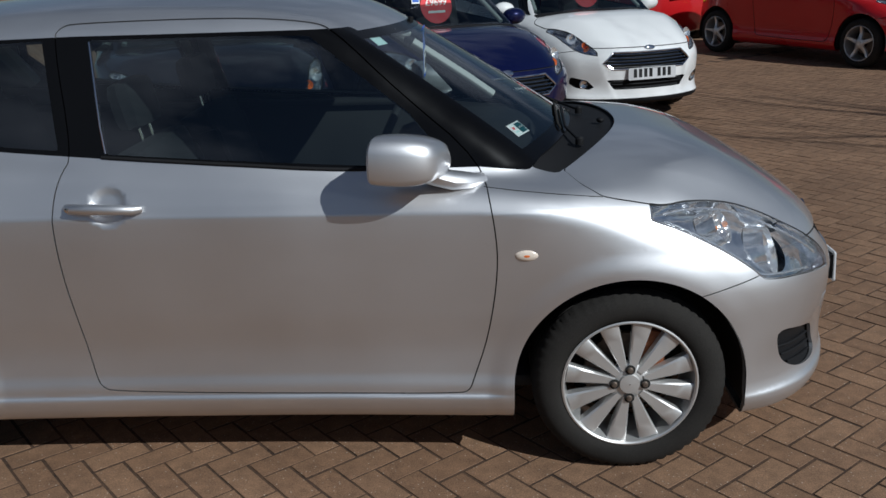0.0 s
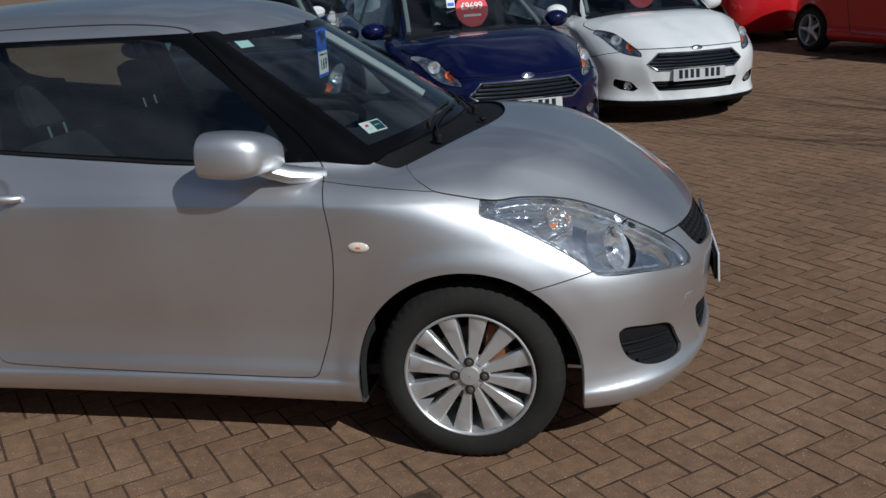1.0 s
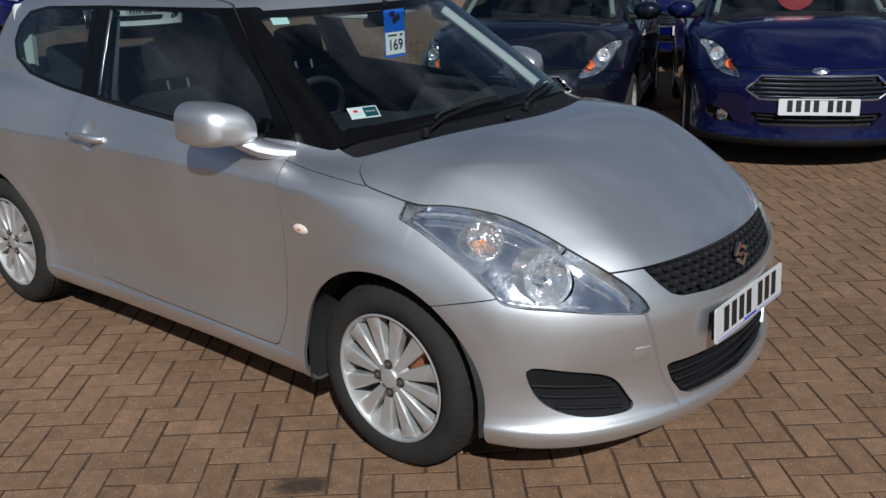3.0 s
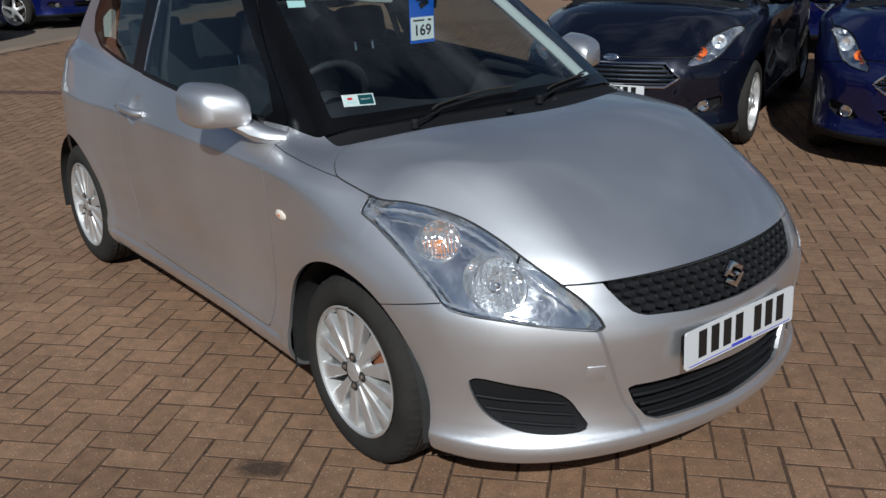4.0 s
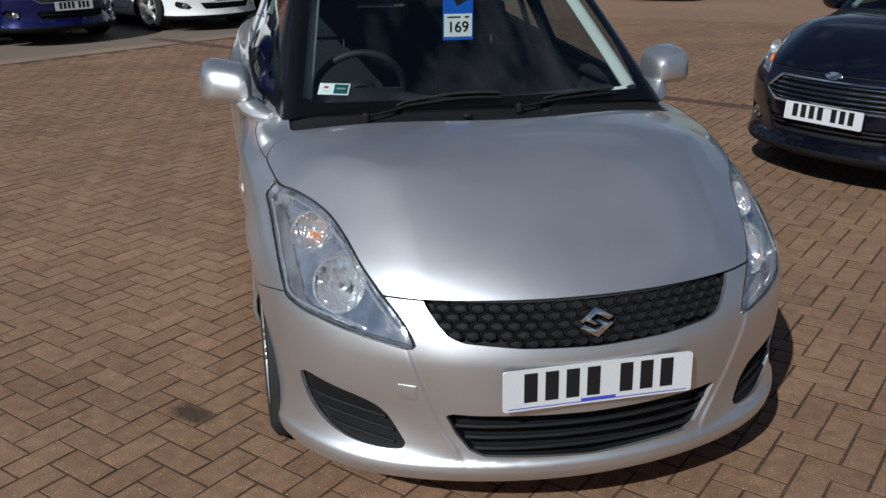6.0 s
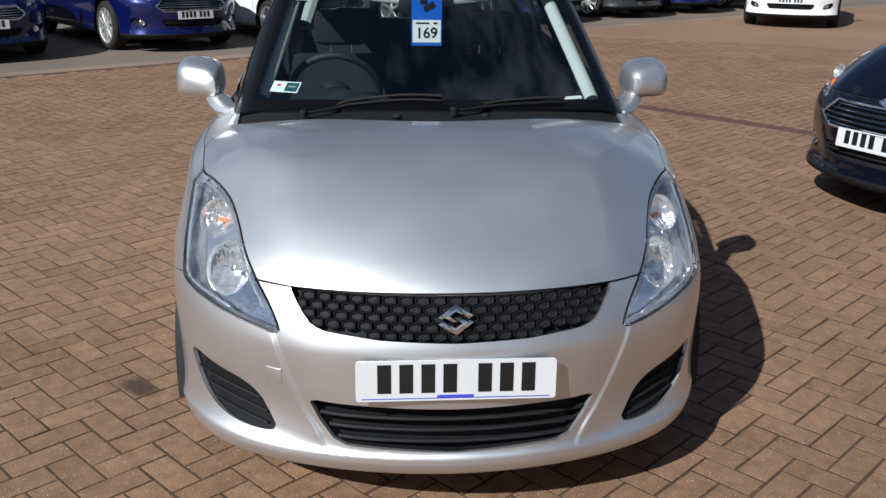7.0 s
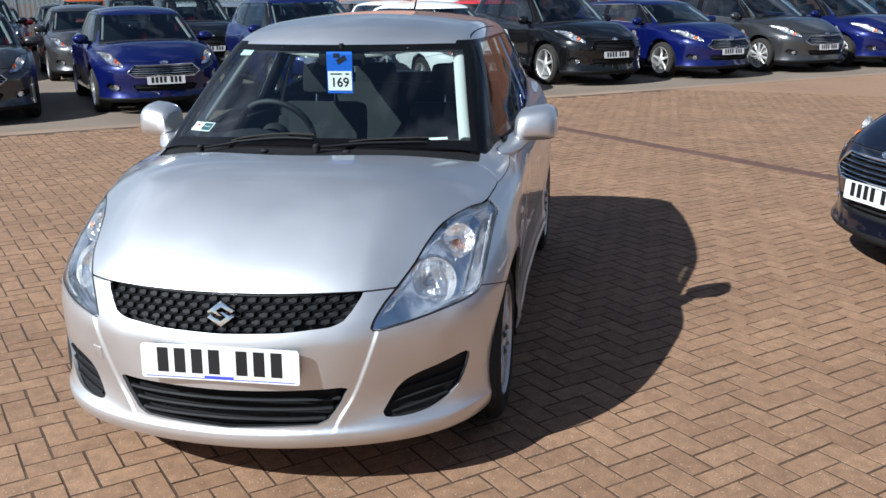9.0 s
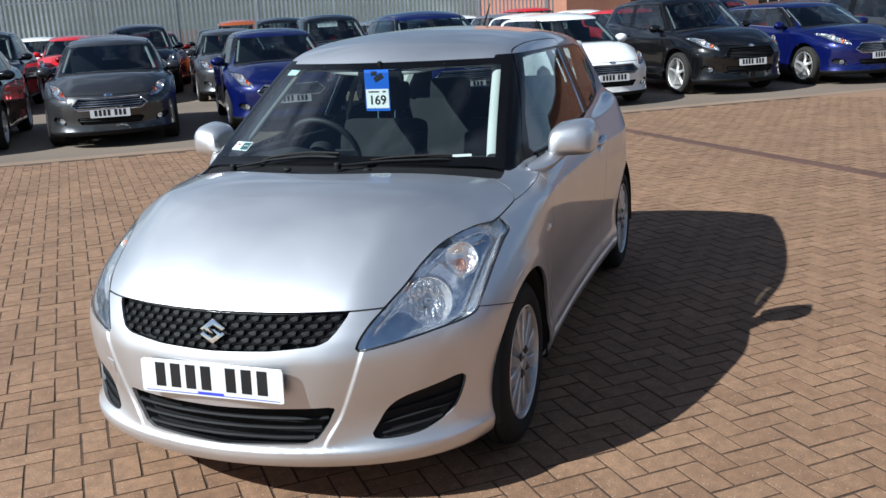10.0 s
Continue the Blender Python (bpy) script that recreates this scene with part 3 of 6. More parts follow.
# ---------- wheels ----------
def make_wheel(parent, m, radius, width, rim_r, spokes, name="wheel", fine=True):
    """A wheel that turns about y with its face towards -y: tyre, rim, spokes, hub, nuts, brake disc."""
    w = new(name)
    w.parent = parent
    w.matrix_basis = m
    turn = Matrix.Rotation(radians(90), 4, "X")
    hw, steps = width / 2, 64 if fine else 32
    bm = bmesh.new()
    prof = [(rim_r + 0.002, -hw * 0.80), (rim_r + 0.012, -hw * 0.96), (rim_r + 0.035, -hw * 1.05), (rim_r + 0.06, -hw * 1.04), (radius - 0.022, -hw * 0.94), (radius - 0.006, -hw * 0.80)]
    tread = []
    for g in (-0.45, 0.0, 0.45):
        tread += [(radius, hw * (g - 0.07)), (radius - 0.007, hw * (g - 0.045)), (radius - 0.007, hw * (g + 0.045)), (radius, hw * (g + 0.07))]
    prof = prof + tread + [(r, -z) for r, z in prof[::-1]]
    if fine:
        steps = 168
    rings = lathe(bm, [(r, -z) for r, z in prof], steps, turn)
    if fine:
        # notches between the tread blocks at both shoulders
        for ring in (rings[5], rings[-6]):
            for v in ring[::3]:
                v.co.x, v.co.z = v.co.x * (1 - 0.006 / radius), v.co.z * (1 - 0.006 / radius)
        steps = 64
    part("tyre", bm, RUBBER, w, "black rubber tyre")
    bm = bmesh.new()
    lathe(bm, [(rim_r + 0.004, -hw * 0.90), (rim_r + 0.009, -hw * 0.98), (rim_r + 0.004, -hw * 1.00), (rim_r - 0.001, -hw * 0.96), (rim_r - 0.008, -hw * 0.6), (rim_r - 0.014, hw * 0.3), (rim_r - 0.008, hw * 0.9)][::-1], steps, turn @ Matrix.Diagonal((1, 1, -1, 1)))
    part("rim", bm, ALLOY, w)
    face = -hw * 0.92
    for k in range(spokes):
        bm = bmesh.new()
        rows = []
        for i in range(7):
            f = i / 6
            r = 0.048 + (rim_r - 0.005 - 0.048) * f
            half = (0.0105 + 0.0200 * f**0.95) if spokes > 8 else (0.028 - 0.012 * f)
            dip = face + 0.002 + (0.004 * f if spokes > 8 else 0.026 * math.sin(math.pi * f * 0.9))
            a = 2 * math.pi * k / spokes
            u, v = Vector((math.cos(a), 0, math.sin(a))), Vector((-math.sin(a), 0, math.cos(a)))
            rows.append([bm.verts.new(u * r + v * half * s + Vector((0, dip + o, 0))) for s, o in ((-1, 0.030), (-1, 0.0025), (-0.78, -0.002), (0.78, -0.002), (1, 0.0025), (1, 0.030))])
        for a, b in zip(rows, rows[1:]):
            for i in range(6):
                bm.faces.new((a[i], a[(i + 1) % 6], b[(i + 1) % 6], b[i]))
        part("spoke", bm, ALLOY, w)
    bm = bmesh.new()
    lathe(bm, [(0.068, face + 0.03), (0.065, face + 0.012), (0.052, face + 0.005), (0.034, face + 0.002), (0.031, face - 0.005), (0.002, face - 0.007)], 32, turn @ Matrix.Diagonal((1, 1, -1, 1)))
    part("hub_cap", bm, ALLOY, w)
    for k in range(4 if fine else 0):
        a = radians(90 * k - 20)
        bm = bmesh.new()
        lathe(bm, [(0.0095, 0.0), (0.0095, 0.003), (0.0075, 0.004), (0.0075, 0.009), (0.001, 0.010)], 12, Matrix.Translation((0.048 * math.cos(a), face - 0.002, 0.048 * math.sin(a))) @ turn)
        part("wheel_nut", bm, DISC, w)
        # a flat black disc round each nut, painted shade of its recess
        bm = bmesh.new()
        lathe(bm, [(0.0165, 0.0), (0.0165, 0.0012), (0.001, 0.0012)], 16, Matrix.Translation((0.048 * math.cos(a), face - 0.0012, 0.048 * math.sin(a))) @ turn)
        part("nut_recess_shade", bm, LINER, w)
    bm = bmesh.new()
    lathe(bm, [(0.05, -0.03), (0.132, -0.03), (0.134, -0.02), (0.132, -0.01), (0.05, -0.01)], 40, turn)
    part("brake_disc", bm, DISC, w)
    bm = bmesh.new()
    lathe(bm, [(0.002, -0.07), (rim_r - 0.03, -0.07)], 24, turn)
    part("back_plate", bm, LINER, w)
    if fine:
        bm = bmesh.new()
        box(bm, 0.07, 0.05, 0.13, pose(0.11, -0.02, 0.06, 0, 30, 0))
        part("brake_caliper", bm, RUST, w, "rusty brake caliper", bevel=0.008)
    return w


def bars_on_plate(parent, y0, y1, z0, z1, x, mat, groups=(4, 3), facing=1):
    """Plain bars for the letters of a number plate."""
    n = sum(groups) + 0.6
    pitch = (y1 - y0) / n
    k = 0.0
    for g in groups:
        for _ in range(g):
            bm = bmesh.new()
            y = y0 + (k + 0.5) * pitch
            box(bm, 0.0016, pitch * 0.62, z1 - z0, Matrix.Translation((x, y, (z0 + z1) / 2)))
            part("bar", bm, mat, parent, smooth=False)
            k += 1
        k += 0.6


def number_plate(parent, m, mat=None, small=True):
    """A British plate, 520 by 111 mm, its face towards +x."""
    bm = bmesh.new()
    r, pts = 0.008, []
    for cx, cz, a0 in ((0.252, 0.0475, 0), (-0.252, 0.0475, 90), (-0.252, -0.0475, 180), (0.252, -0.0475, 270)):
        for a in (0, 30, 60, 90):
            pts.append((cx + r * math.cos(radians(a0 + a)), cz + r * math.sin(radians(a0 + a))))
    plate_shape(bm, pts, 0.006, Matrix(((0, 0, 1, 0), (1, 0, 0, 0), (0, 1, 0, 0), (0, 0, 0, 1))))
    pl = part("number_plate", bm, mat or PLATE_WHITE, parent, "number plate with plain dark bars", m, smooth=False)
    bars_on_plate(pl, -0.215, 0.215, -0.033, 0.046, 0.0068, INK)
    if small:
        for y0, y1, z0, z1 in ((-0.245, 0.245, -0.0495, -0.0475), (-0.05, 0.045, -0.047, -0.040)):
            bm = bmesh.new()
            box(bm, 0.0012, y1 - y0, z1 - z0, Matrix.Translation((0.0066, (y0 + y1) / 2, (z0 + z1) / 2)))
            part("blue_line", bm, BLUE_INK, pl, smooth=False)
    return pl


# ---------- the silver hatchback ----------
def make_silver_hatchback():
    car = thing("hatchback_car", "silver three-door hatchback parked on brown brick paving", "car")
    sh = Shell(*skin(body_field, BODY_LO, BODY_HI, 0.0155))
    for off in (-0.010, -0.0045, 0.0, 0.0045, 0.010):
        sh.crease(lambda x, y, z: np.where((x > 0.3) & (z < 0.68), fascia_edge(z) - np.abs(y) + off, 1.0), body_field)
    for off in (-0.009, 0.0, 0.009):
        sh.crease(lambda x, y, z: np.where((x > 0.02) & (z > 0.66), bonnet_bulge(x) - np.abs(y) + off, 1.0), body_field)
    for h in (0.240, 0.252, 0.268):
        sh.crease(lambda x, y, z: np.where(x > 0.3, z - h, 1.0), body_field)
    for h in (0.2705, 0.2815):
        sh.crease(lambda x, y, z: np.where((x < -0.36) & (x > -2.1), z - h, 1.0), body_field)
    sh.region("arch_front", arch(0.0))
    sh.region("arch_rear", arch(-WHEELBASE))
    sh.region("rear_bumper", REGIONS["rear_bumper"], 0.0018)
    sh.region("bumper", REGIONS["bumper"], 0.0018)
    sh.region("bonnet", REGIONS["bonnet"], 0.0020)
    sh.region("door", on_side(DOOR, 0.45), 0.0020)
    sh.region("scuttle", REGIONS["scuttle"])
    sh.region("band", on_side(BAND, 0.47))
    sh.region("screen_band", REGIONS["screen_band"])
    sh.region("windscreen", REGIONS["windscreen"])
    sh.region("door_glass", on_side(DOOR_GLASS))
    sh.region("rear_glass", on_side(REAR_GLASS))
    sh.region("rear_window", REGIONS["rear_window"])
    sh.region("tail_lamp", on_side(TAIL_LAMP, 0.3))
    sh.region("lamp", REGIONS["lamp"], 0.0028)
    sh.region("bowl", bowl_hole)
    sh.region("grille", on_front(GRILLE))
    sh.region("low_grille", on_front(LOW_GRILLE))
    sh.region("fog", on_front(FOG, 0.3, True))
    sh.marks["left"] = sh.p[sh.t].mean(1)[:, 1] > 0
    sh.marks["fender"] = sh.cut(-0.475 - sh.p[:, 0])
    reg = finished(sh, ["rear_bumper", "bumper", "bonnet", "door", "scuttle", "band", "screen_band", "windscreen", "door_glass", "rear_glass", "rear_window", "tail_lamp", "lamp", "grille", "low_grille", "fog", "arch_front", "arch_rear"])
    sh.marks["left"] = sh.p[sh.t].mean(1)[:, 1] > 0
    seam = sh.marks["seam"] & ~(reg["arch_front"] | reg["arch_rear"] | reg["grille"] | reg["low_grille"] | reg["fog"] | reg["windscreen"] | reg["door_glass"] | reg["rear_glass"])
    seam &= ~(reg["lamp"] & (REGIONS["lamp"](*sh.p[sh.t].mean(1).T) < -0.0045))
    left, right = sh.marks["left"], ~sh.marks["left"]

    def panel(name, keep, mat, label="", lip=0.012, depth=0.0, parent=car, smooth=True, sink=None, unwalled=None):
        if not keep.any():
            return None
        p, n, t, ff = sh.part(keep, depth, lip, None, sink, unwalled)
        return child(name, mesh_from(name, p, t, mat, smooth, n, ff), parent, label)

    front = sh.marks["fender"] & (sh.p[sh.t].mean(1)[:, 2] < 1.05)
    panel("body_shell", reg["rest"] & ~seam & ~front, SILVER, "silver roof, sills and rear quarters")
    for sd, word in ((left, "left"), (right, "right")):
        panel("front_wing", reg["rest"] & ~seam & front & sd, SILVER)
        d = panel("door", reg["door"] & ~seam & sd, SILVER)
        panel("pillar_trim", reg["band"] & ~seam & sd, BLACK_GLOSS, "gloss black window surround", 0.02)
        panel("door_window", reg["door_glass"] & sd, WINDOW_GLASS, "tinted side glass", 0.0, 0.0)
        panel("quarter_window", reg["rear_glass"] & sd, WINDOW_GLASS, "tinted side glass", 0.0, 0.0)
        panel("tail_lamp", reg["tail_lamp"] & sd, RED_LAMP, "red tail lamp")
        lamp = panel("headlamp", reg["lamp"] & ~seam & sd & ~sh.marks["bowl"], LAMP_GREY, "clear headlamp with chrome reflectors", 0.0, 0.058, sink=(0.62, 0.40 if word == "left" else -0.40, 0.68), unwalled=lambda p: bowl_hole(*p.T) < 0.003)
        lens = panel("lens", reg["lamp"] & ~seam & sd, LENS_GLASS, "clear lens", 0.0, 0.001, lamp)
        lens.visible_shadow = False
        s = 1 if word == "left" else -1
        fit_headlamp(lamp, s)
        fog = panel("bumper_vent", reg["fog"] & sd, BLACK_TRIM, "black ribbed blanking panel", 0.0115, 0.017)
        vent_slats(fog, s)
    panel("front_bumper", reg["bumper"] & ~seam, SILVER)
    panel("rear_bumper", reg["rear_bumper"] & ~seam, SILVER)
    panel("bonnet", reg["bonnet"] & ~seam, SILVER, "silver bonnet")
    panel("scuttle", reg["scuttle"], BLACK_TRIM, "black plastic scuttle under the windscreen", 0.003, 0.0121)
    panel("screen_frame", reg["screen_band"], BLACK_GLOSS, "black band round the windscreen", 0.004)
    ws = panel("windscreen", reg["windscreen"], SCREEN_GLASS, "clear windscreen", 0.0)
    panel("rear_window", reg["rear_window"], DARK_GLASS, "dark rear window", 0.0)
    # floors of the panel gaps, coloured black for the shade in them
    tail = sh.p[sh.t].mean(1)[:, 0] < -2.3
    for sd in (left & tail, left & ~tail, right & tail, right & ~tail):
        if (seam & sd).any():
            p, n, t, ff = sh.part(seam & sd, 0.010, 0.0095)
            child("seam_seal", mesh_from("seam_seal", p, t, SEAM, True, n, ff), car, "dark gaps between the panels")
    gr = panel("grille", reg["grille"], BLACK_TRIM, "black honeycomb grille", 0.0115, 0.035)
    honeycomb(gr)
    lg = panel("lower_grille", reg["low_grille"], BLACK_TRIM, "black slatted lower grille", 0.0115, 0.045)
    low_slats(lg)
    # arches and wheels
    for x0, nm in ((0.0, "front"), (-WHEELBASE, "rear")):
        for s in (1, -1):
            bm = bmesh.new()
            rings = []
            for y in (0.815, 0.80, 0.62, 0.46):
                r = ARCH_R + (0.002 if y < 0.81 else -0.003)
                arc = [(r, -0.085)] + [(r * math.cos(radians(a)), r * math.sin(radians(a))) for a in range(0, 181, 6)] + [(-r, -0.120 if x0 == 0 else -0.085)]
                rings.append([bm.verts.new((x0 + u, s * y, WHEEL_Z + w)) for u, w in arc])
            for a, b in zip(rings, rings[1:]):
                for i in range(len(a) - 1):
                    bm.faces.new((a[i], a[i + 1], b[i + 1], b[i]))
            bm.faces.new(rings[-1])
            part("arch_liner", bm, LINER, car, "dark wheel arch liner")
            m = Matrix.Translation((x0, s * 0.722, 0.3025))
            if s > 0:
                m = m @ Matrix.Rotation(math.pi, 4, "Z")
            make_wheel(car, m @ Matrix.Rotation(radians(20 * s + 12 * x0), 4, "Y"), 0.3045, 0.182, 0.2045, 12, "front_wheel" if x0 == 0 else "rear_wheel")
    return car


def surface_x(y, z, x0=0.3, x1=0.9):
    """Where the body's front lies on the line along x."""
    xs = np.linspace(x1, x0, 400)
    v = body_field(xs, np.full(400, y), np.full(400, z))
    return float(xs[np.argmax(v < 0)])


def fit_headlamp(lamp, s):
    """Reflector bowls, bulbs and the amber flasher behind the lens."""
    for ((x, y, z), aim, r, deep), bulb in zip(BOWLS, (CHROME, AMBER_BULB)):
        m = look((x, s * y, z), (x + aim[0], s * (y + aim[1]), z + aim[2])) @ Matrix.Rotation(math.pi, 4, "X")
        # a deep bowl with upright flutes across its sides and a smooth middle
        bm = bmesh.new()
        steps, flutes = 56, 24 if bulb is CHROME else 34
        rings = []
        for f in np.linspace(1.0, 0.14, 13):
            ring = []
            for i in range(steps):
                a = 2 * math.pi * i / steps
                u, w = r * f * math.cos(a), r * f * math.sin(a)
                rib = 0.0030 * abs(math.sin(u / r * flutes * 0.5)) * min(1.0, abs(u / r) * 1.8) + 0.0022 * (math.floor(w / r * 3.0) % 2) * f
                ring.append(bm.verts.new(m @ Vector((u, w, deep * (f * f - 1) + rib))))
            rings.append(ring)
        for a, b in zip(rings, rings[1:]):
            for i in range(steps):
                bm.faces.new((a[i], a[(i + 1) % steps], b[(i + 1) % steps], b[i]))
        bowl = part("reflector", bm, FLASHER_BOWL if bulb is AMBER_BULB else REFLECTOR, lamp, "fluted chrome reflector bowl", smooth=False)
        bm = bmesh.new()
        lathe(bm, [(r * 0.995, -0.004), (r * 0.995, 0.020), (r * 1.03, 0.021), (r * 1.06, 0.003), (r * 1.13, -0.012), (r * 1.24, -0.036)], 40, m)
        part("bezel", bm, REFLECTOR, bowl, "ring round the bowl")
        bm = bmesh.new()
        k = 0.62 if bulb is AMBER_BULB else 1.0
        lathe(bm, [(0.0135 * k, -deep * 0.9), (0.0145 * k, -deep * 0.4), (0.013 * k, -0.004), (0.008 * k, 0.004), (0.001, 0.006)], 16, m)
        part("bulb", bm, bulb, bowl, "amber flasher bulb" if bulb is AMBER_BULB else "bulb cap")
    # beaded bright strips along the inner and lower edges, and thin ribs across the housing
    def laid(x, y, down):
        zs = np.linspace(1.02, 0.5, 400)
        v = body_field(np.full(400, x), np.full(400, y), zs)
        return (x - 0.6 * down, s * (y - 0.25 * down), float(zs[np.argmax(v < 0)]) - 0.75 * down)

    bm = bmesh.new()
    path = [laid(x, float(bonnet_edge(x)) + 0.014, 0.018) for x in np.linspace(0.10, 0.655, 61)]
    sweep(bm, path, [0.0048 if k % 3 else 0.0024 for k in range(61)], 8)
    part("chrome_edge", bm, REFLECTOR, lamp)
    low = []
    for x in np.linspace(0.10, 0.60, 55):
        z = float(lamp_low(x)) + 0.012
        ys = np.linspace(0.90, 0.40, 400)
        v = body_field(np.full(400, x), ys, np.full(400, z))
        y = float(ys[np.argmax(v < 0)])
        low.append((x - 0.010, s * (y - 0.008), z - 0.004))
    bm = bmesh.new()
    sweep(bm, low, [0.0045 if k % 3 else 0.0024 for k in range(55)], 8)
    part("chrome_edge", bm, REFLECTOR, lamp)


def vent_slats(fog, s):
    """Three thin ribs across the blanking panel, sloping with its upper edge."""
    for k in range(3):
        bm = bmesh.new()
        path = []
        for a in np.linspace(0.47, 0.745, 30):
            z = 0.300 + 0.033 * k + (a - 0.60) * 0.16
            if outline(np.array([a]), np.array([z]), FOG)[0] < -0.008:
                path.append((surface_x(a, z) - 0.0125, s * a, z))
        if len(path) > 2:
            sweep(bm, path, 0.0052, 6, 0.8)
            part("slat", bm, BLACK_TRIM, fog)


def low_slats(lg):
    for z in (0.290, 0.322, 0.355):
        bm = bmesh.new()
        path = []
        for a in np.linspace(-0.38, 0.38, 33):
            if outline(np.array([a]), np.array([z]), LOW_GRILLE)[0] < -0.002:
                path.append((surface_x(abs(a), z) - 0.016, a, z))
        sweep(bm, path, 0.0085, 6, 0.7)
        part("slat", bm, BLACK_TRIM, lg)


def honeycomb(gr):
    """Rows of hexagonal cells, each a rim that stands proud of a black ground."""
    dx, dz = 0.0425, 0.0202
    for row in range(6):
        z = 0.594 + dz * row
        for col in range(-12, 13):
            y = (col + 0.5 * (row % 2)) * dx
            if outline(np.array([y]), np.array([z]), GRILLE)[0] > -0.004:
                continue
            bm = bmesh.new()
            outer, inner, back = [], [], []
            for hx, hz in ((-0.5, -0.27), (-0.5, 0.27), (0.0, 0.5), (0.5, 0.27), (0.5, -0.27), (0.0, -0.5)):
                for ring, f, d in ((outer, 0.93, 0.025), (inner, 0.78, 0.010), (back, 0.56, 0.017)):
                    yy, zz = y + hx * dx * f, z + hz * dz * 1.30 * f
                    ring.append(bm.verts.new((surface_x(abs(yy), min(zz, 0.69)) - d, yy, zz)))
            for a, b in ((outer, inner), (inner, back)):
                for i in range(6):
                    bm.faces.new((a[i], a[(i + 1) % 6], b[(i + 1) % 6], b[i]))
            bm.faces.new(back)
            part("grille_cell", bm, BLACK_TRIM, gr, smooth=False)




# ---------- fittings of the silver hatchback ----------
def ball(bm, m, u=20, v=12):
    bmesh.ops.create_uvsphere(bm, u_segments=u, v_segments=v, radius=1.0, matrix=m)


def door_mirror(car, s):
    """Silver housing with a black glass face and an arm to the door."""
    # outer shell: a rounded block, blunt towards the rear, tapering ahead
    bm = bmesh.new()
    rows = []
    for i in range(13):
        f = i / 12
        x = -0.735 + 0.175 * f
        grow = (1 - max(0.0, (f - 0.25) / 0.75) ** 2.6) ** 0.42 if f > 0.25 else 1.0 - 0.05 * (1 - f / 0.25) ** 2
        grow = max(grow, 0.05)
        ring = []
        for k in range(24):
            a = 2 * math.pi * k / 24
            c, d = math.cos(a), math.sin(a)
            e = 0.60 if d > 0 else 0.40
            yy = 0.868 + 0.092 * math.copysign(abs(c) ** e, c) * (0.50 + 0.50 * grow)
            zz = 1.044 + (0.078 if d > 0 else 0.060) * math.copysign(abs(d) ** e, d) * (0.30 + 0.70 * grow) - 0.010 * f + (0.012 * (yy - 0.868) / 0.1 if d > 0 else 0)
            if d > 0 and yy > 0.9:
                zz -= (yy - 0.9) ** 2 * 3.2
            ring.append(bm.verts.new((x - 0.36 * (yy - 0.868), s * yy, zz)))
        rows.append(ring)
    for a, b in zip(rows, rows[1:]):
        for k in range(24):
            bm.faces.new((a[k], a[(k + 1) % 24], b[(k + 1) % 24], b[k]))
    bm.faces.new(rows[-1])
    lip = [bm.verts.new((v.co.x - 0.006, s * 0.868 + (v.co.y - s * 0.868) * 0.93, 1.047 + (v.co.z - 1.047) * 0.93)) for v in rows[0]]
    for k in range(24):
        bm.faces.new((rows[0][k], lip[k], lip[(k + 1) % 24], rows[0][(k + 1) % 24]))
    mir = part("door_mirror", bm, SILVER, car, "silver door mirror")
    bm = bmesh.new()
    pts = [bm.verts.new((-0.727 - 0.028 * math.copysign(abs(math.cos(a)) ** 0.62, math.cos(a)), s * (0.868 + 0.084 * math.copysign(abs(math.cos(a)) ** 0.62, math.cos(a))), 1.047 + 0.068 * math.copysign(abs(math.sin(a)) ** 0.62, math.sin(a)))) for a in (2 * math.pi * k / 24 for k in range(24))]
    bm.faces.new(pts)
    part("mirror_glass", bm, CHROME, mir, "mirror glass", smooth=False)
    bm = bmesh.new()
    path = [(-0.650, 0.850, 1.004), (-0.630, 0.822, 0.994), (-0.590, 0.795, 0.977), (-0.55, 0.775, 0.962), (-0.50, 0.752, 0.953), (-0.455, 0.715, 0.950)]
    sweep(bm, [(x, s * y, z) for x, y, z in path], [0.030, 0.040, 0.044, 0.046, 0.042, 0.030], 12, 0.66)
    part("arm", bm, SILVER, mir)


def side_y(x, z):
    ys = np.linspace(0.95, 0.4, 400)
    return float(ys[np.argmax(body_field(np.full(400, x), ys, np.full(400, z)) < 0)])


def top_z(x, y):
    zs = np.linspace(1.6, 0.5, 800)
    return float(zs[np.argmax(body_field(np.full(800, x), np.full(800, abs(y)), zs) < 0)])


def door_handle(car, s):
    y = side_y(-1.68, 0.905)
    bm = bmesh.new()
    path = [(-1.695, y + 0.003, 0.906), (-1.68, y + 0.020, 0.907), (-1.62, y + 0.028, 0.907), (-1.55, y + 0.027, 0.904), (-1.49, y + 0.020, 0.901), (-1.472, y + 0.004, 0.900)]
    sweep(bm, [(a, s * b, c) for a, b, c in path], [0.013, 0.0165, 0.0170, 0.0160, 0.0145, 0.011], 12, 1.0)
    bowl = part("door_handle", bm, SILVER, car, "silver pull handle over a round recess")
    bm = bmesh.new()
    lathe(bm, [(0.008, 0.0), (0.0075, 0.004), (0.001, 0.005)], 16, Matrix.Translation((-1.682, s * (y + 0.032), 0.907)) @ Matrix.Rotation(radians(-90 * s), 4, "X"))
    part("lock", bm, CHROME, bowl)


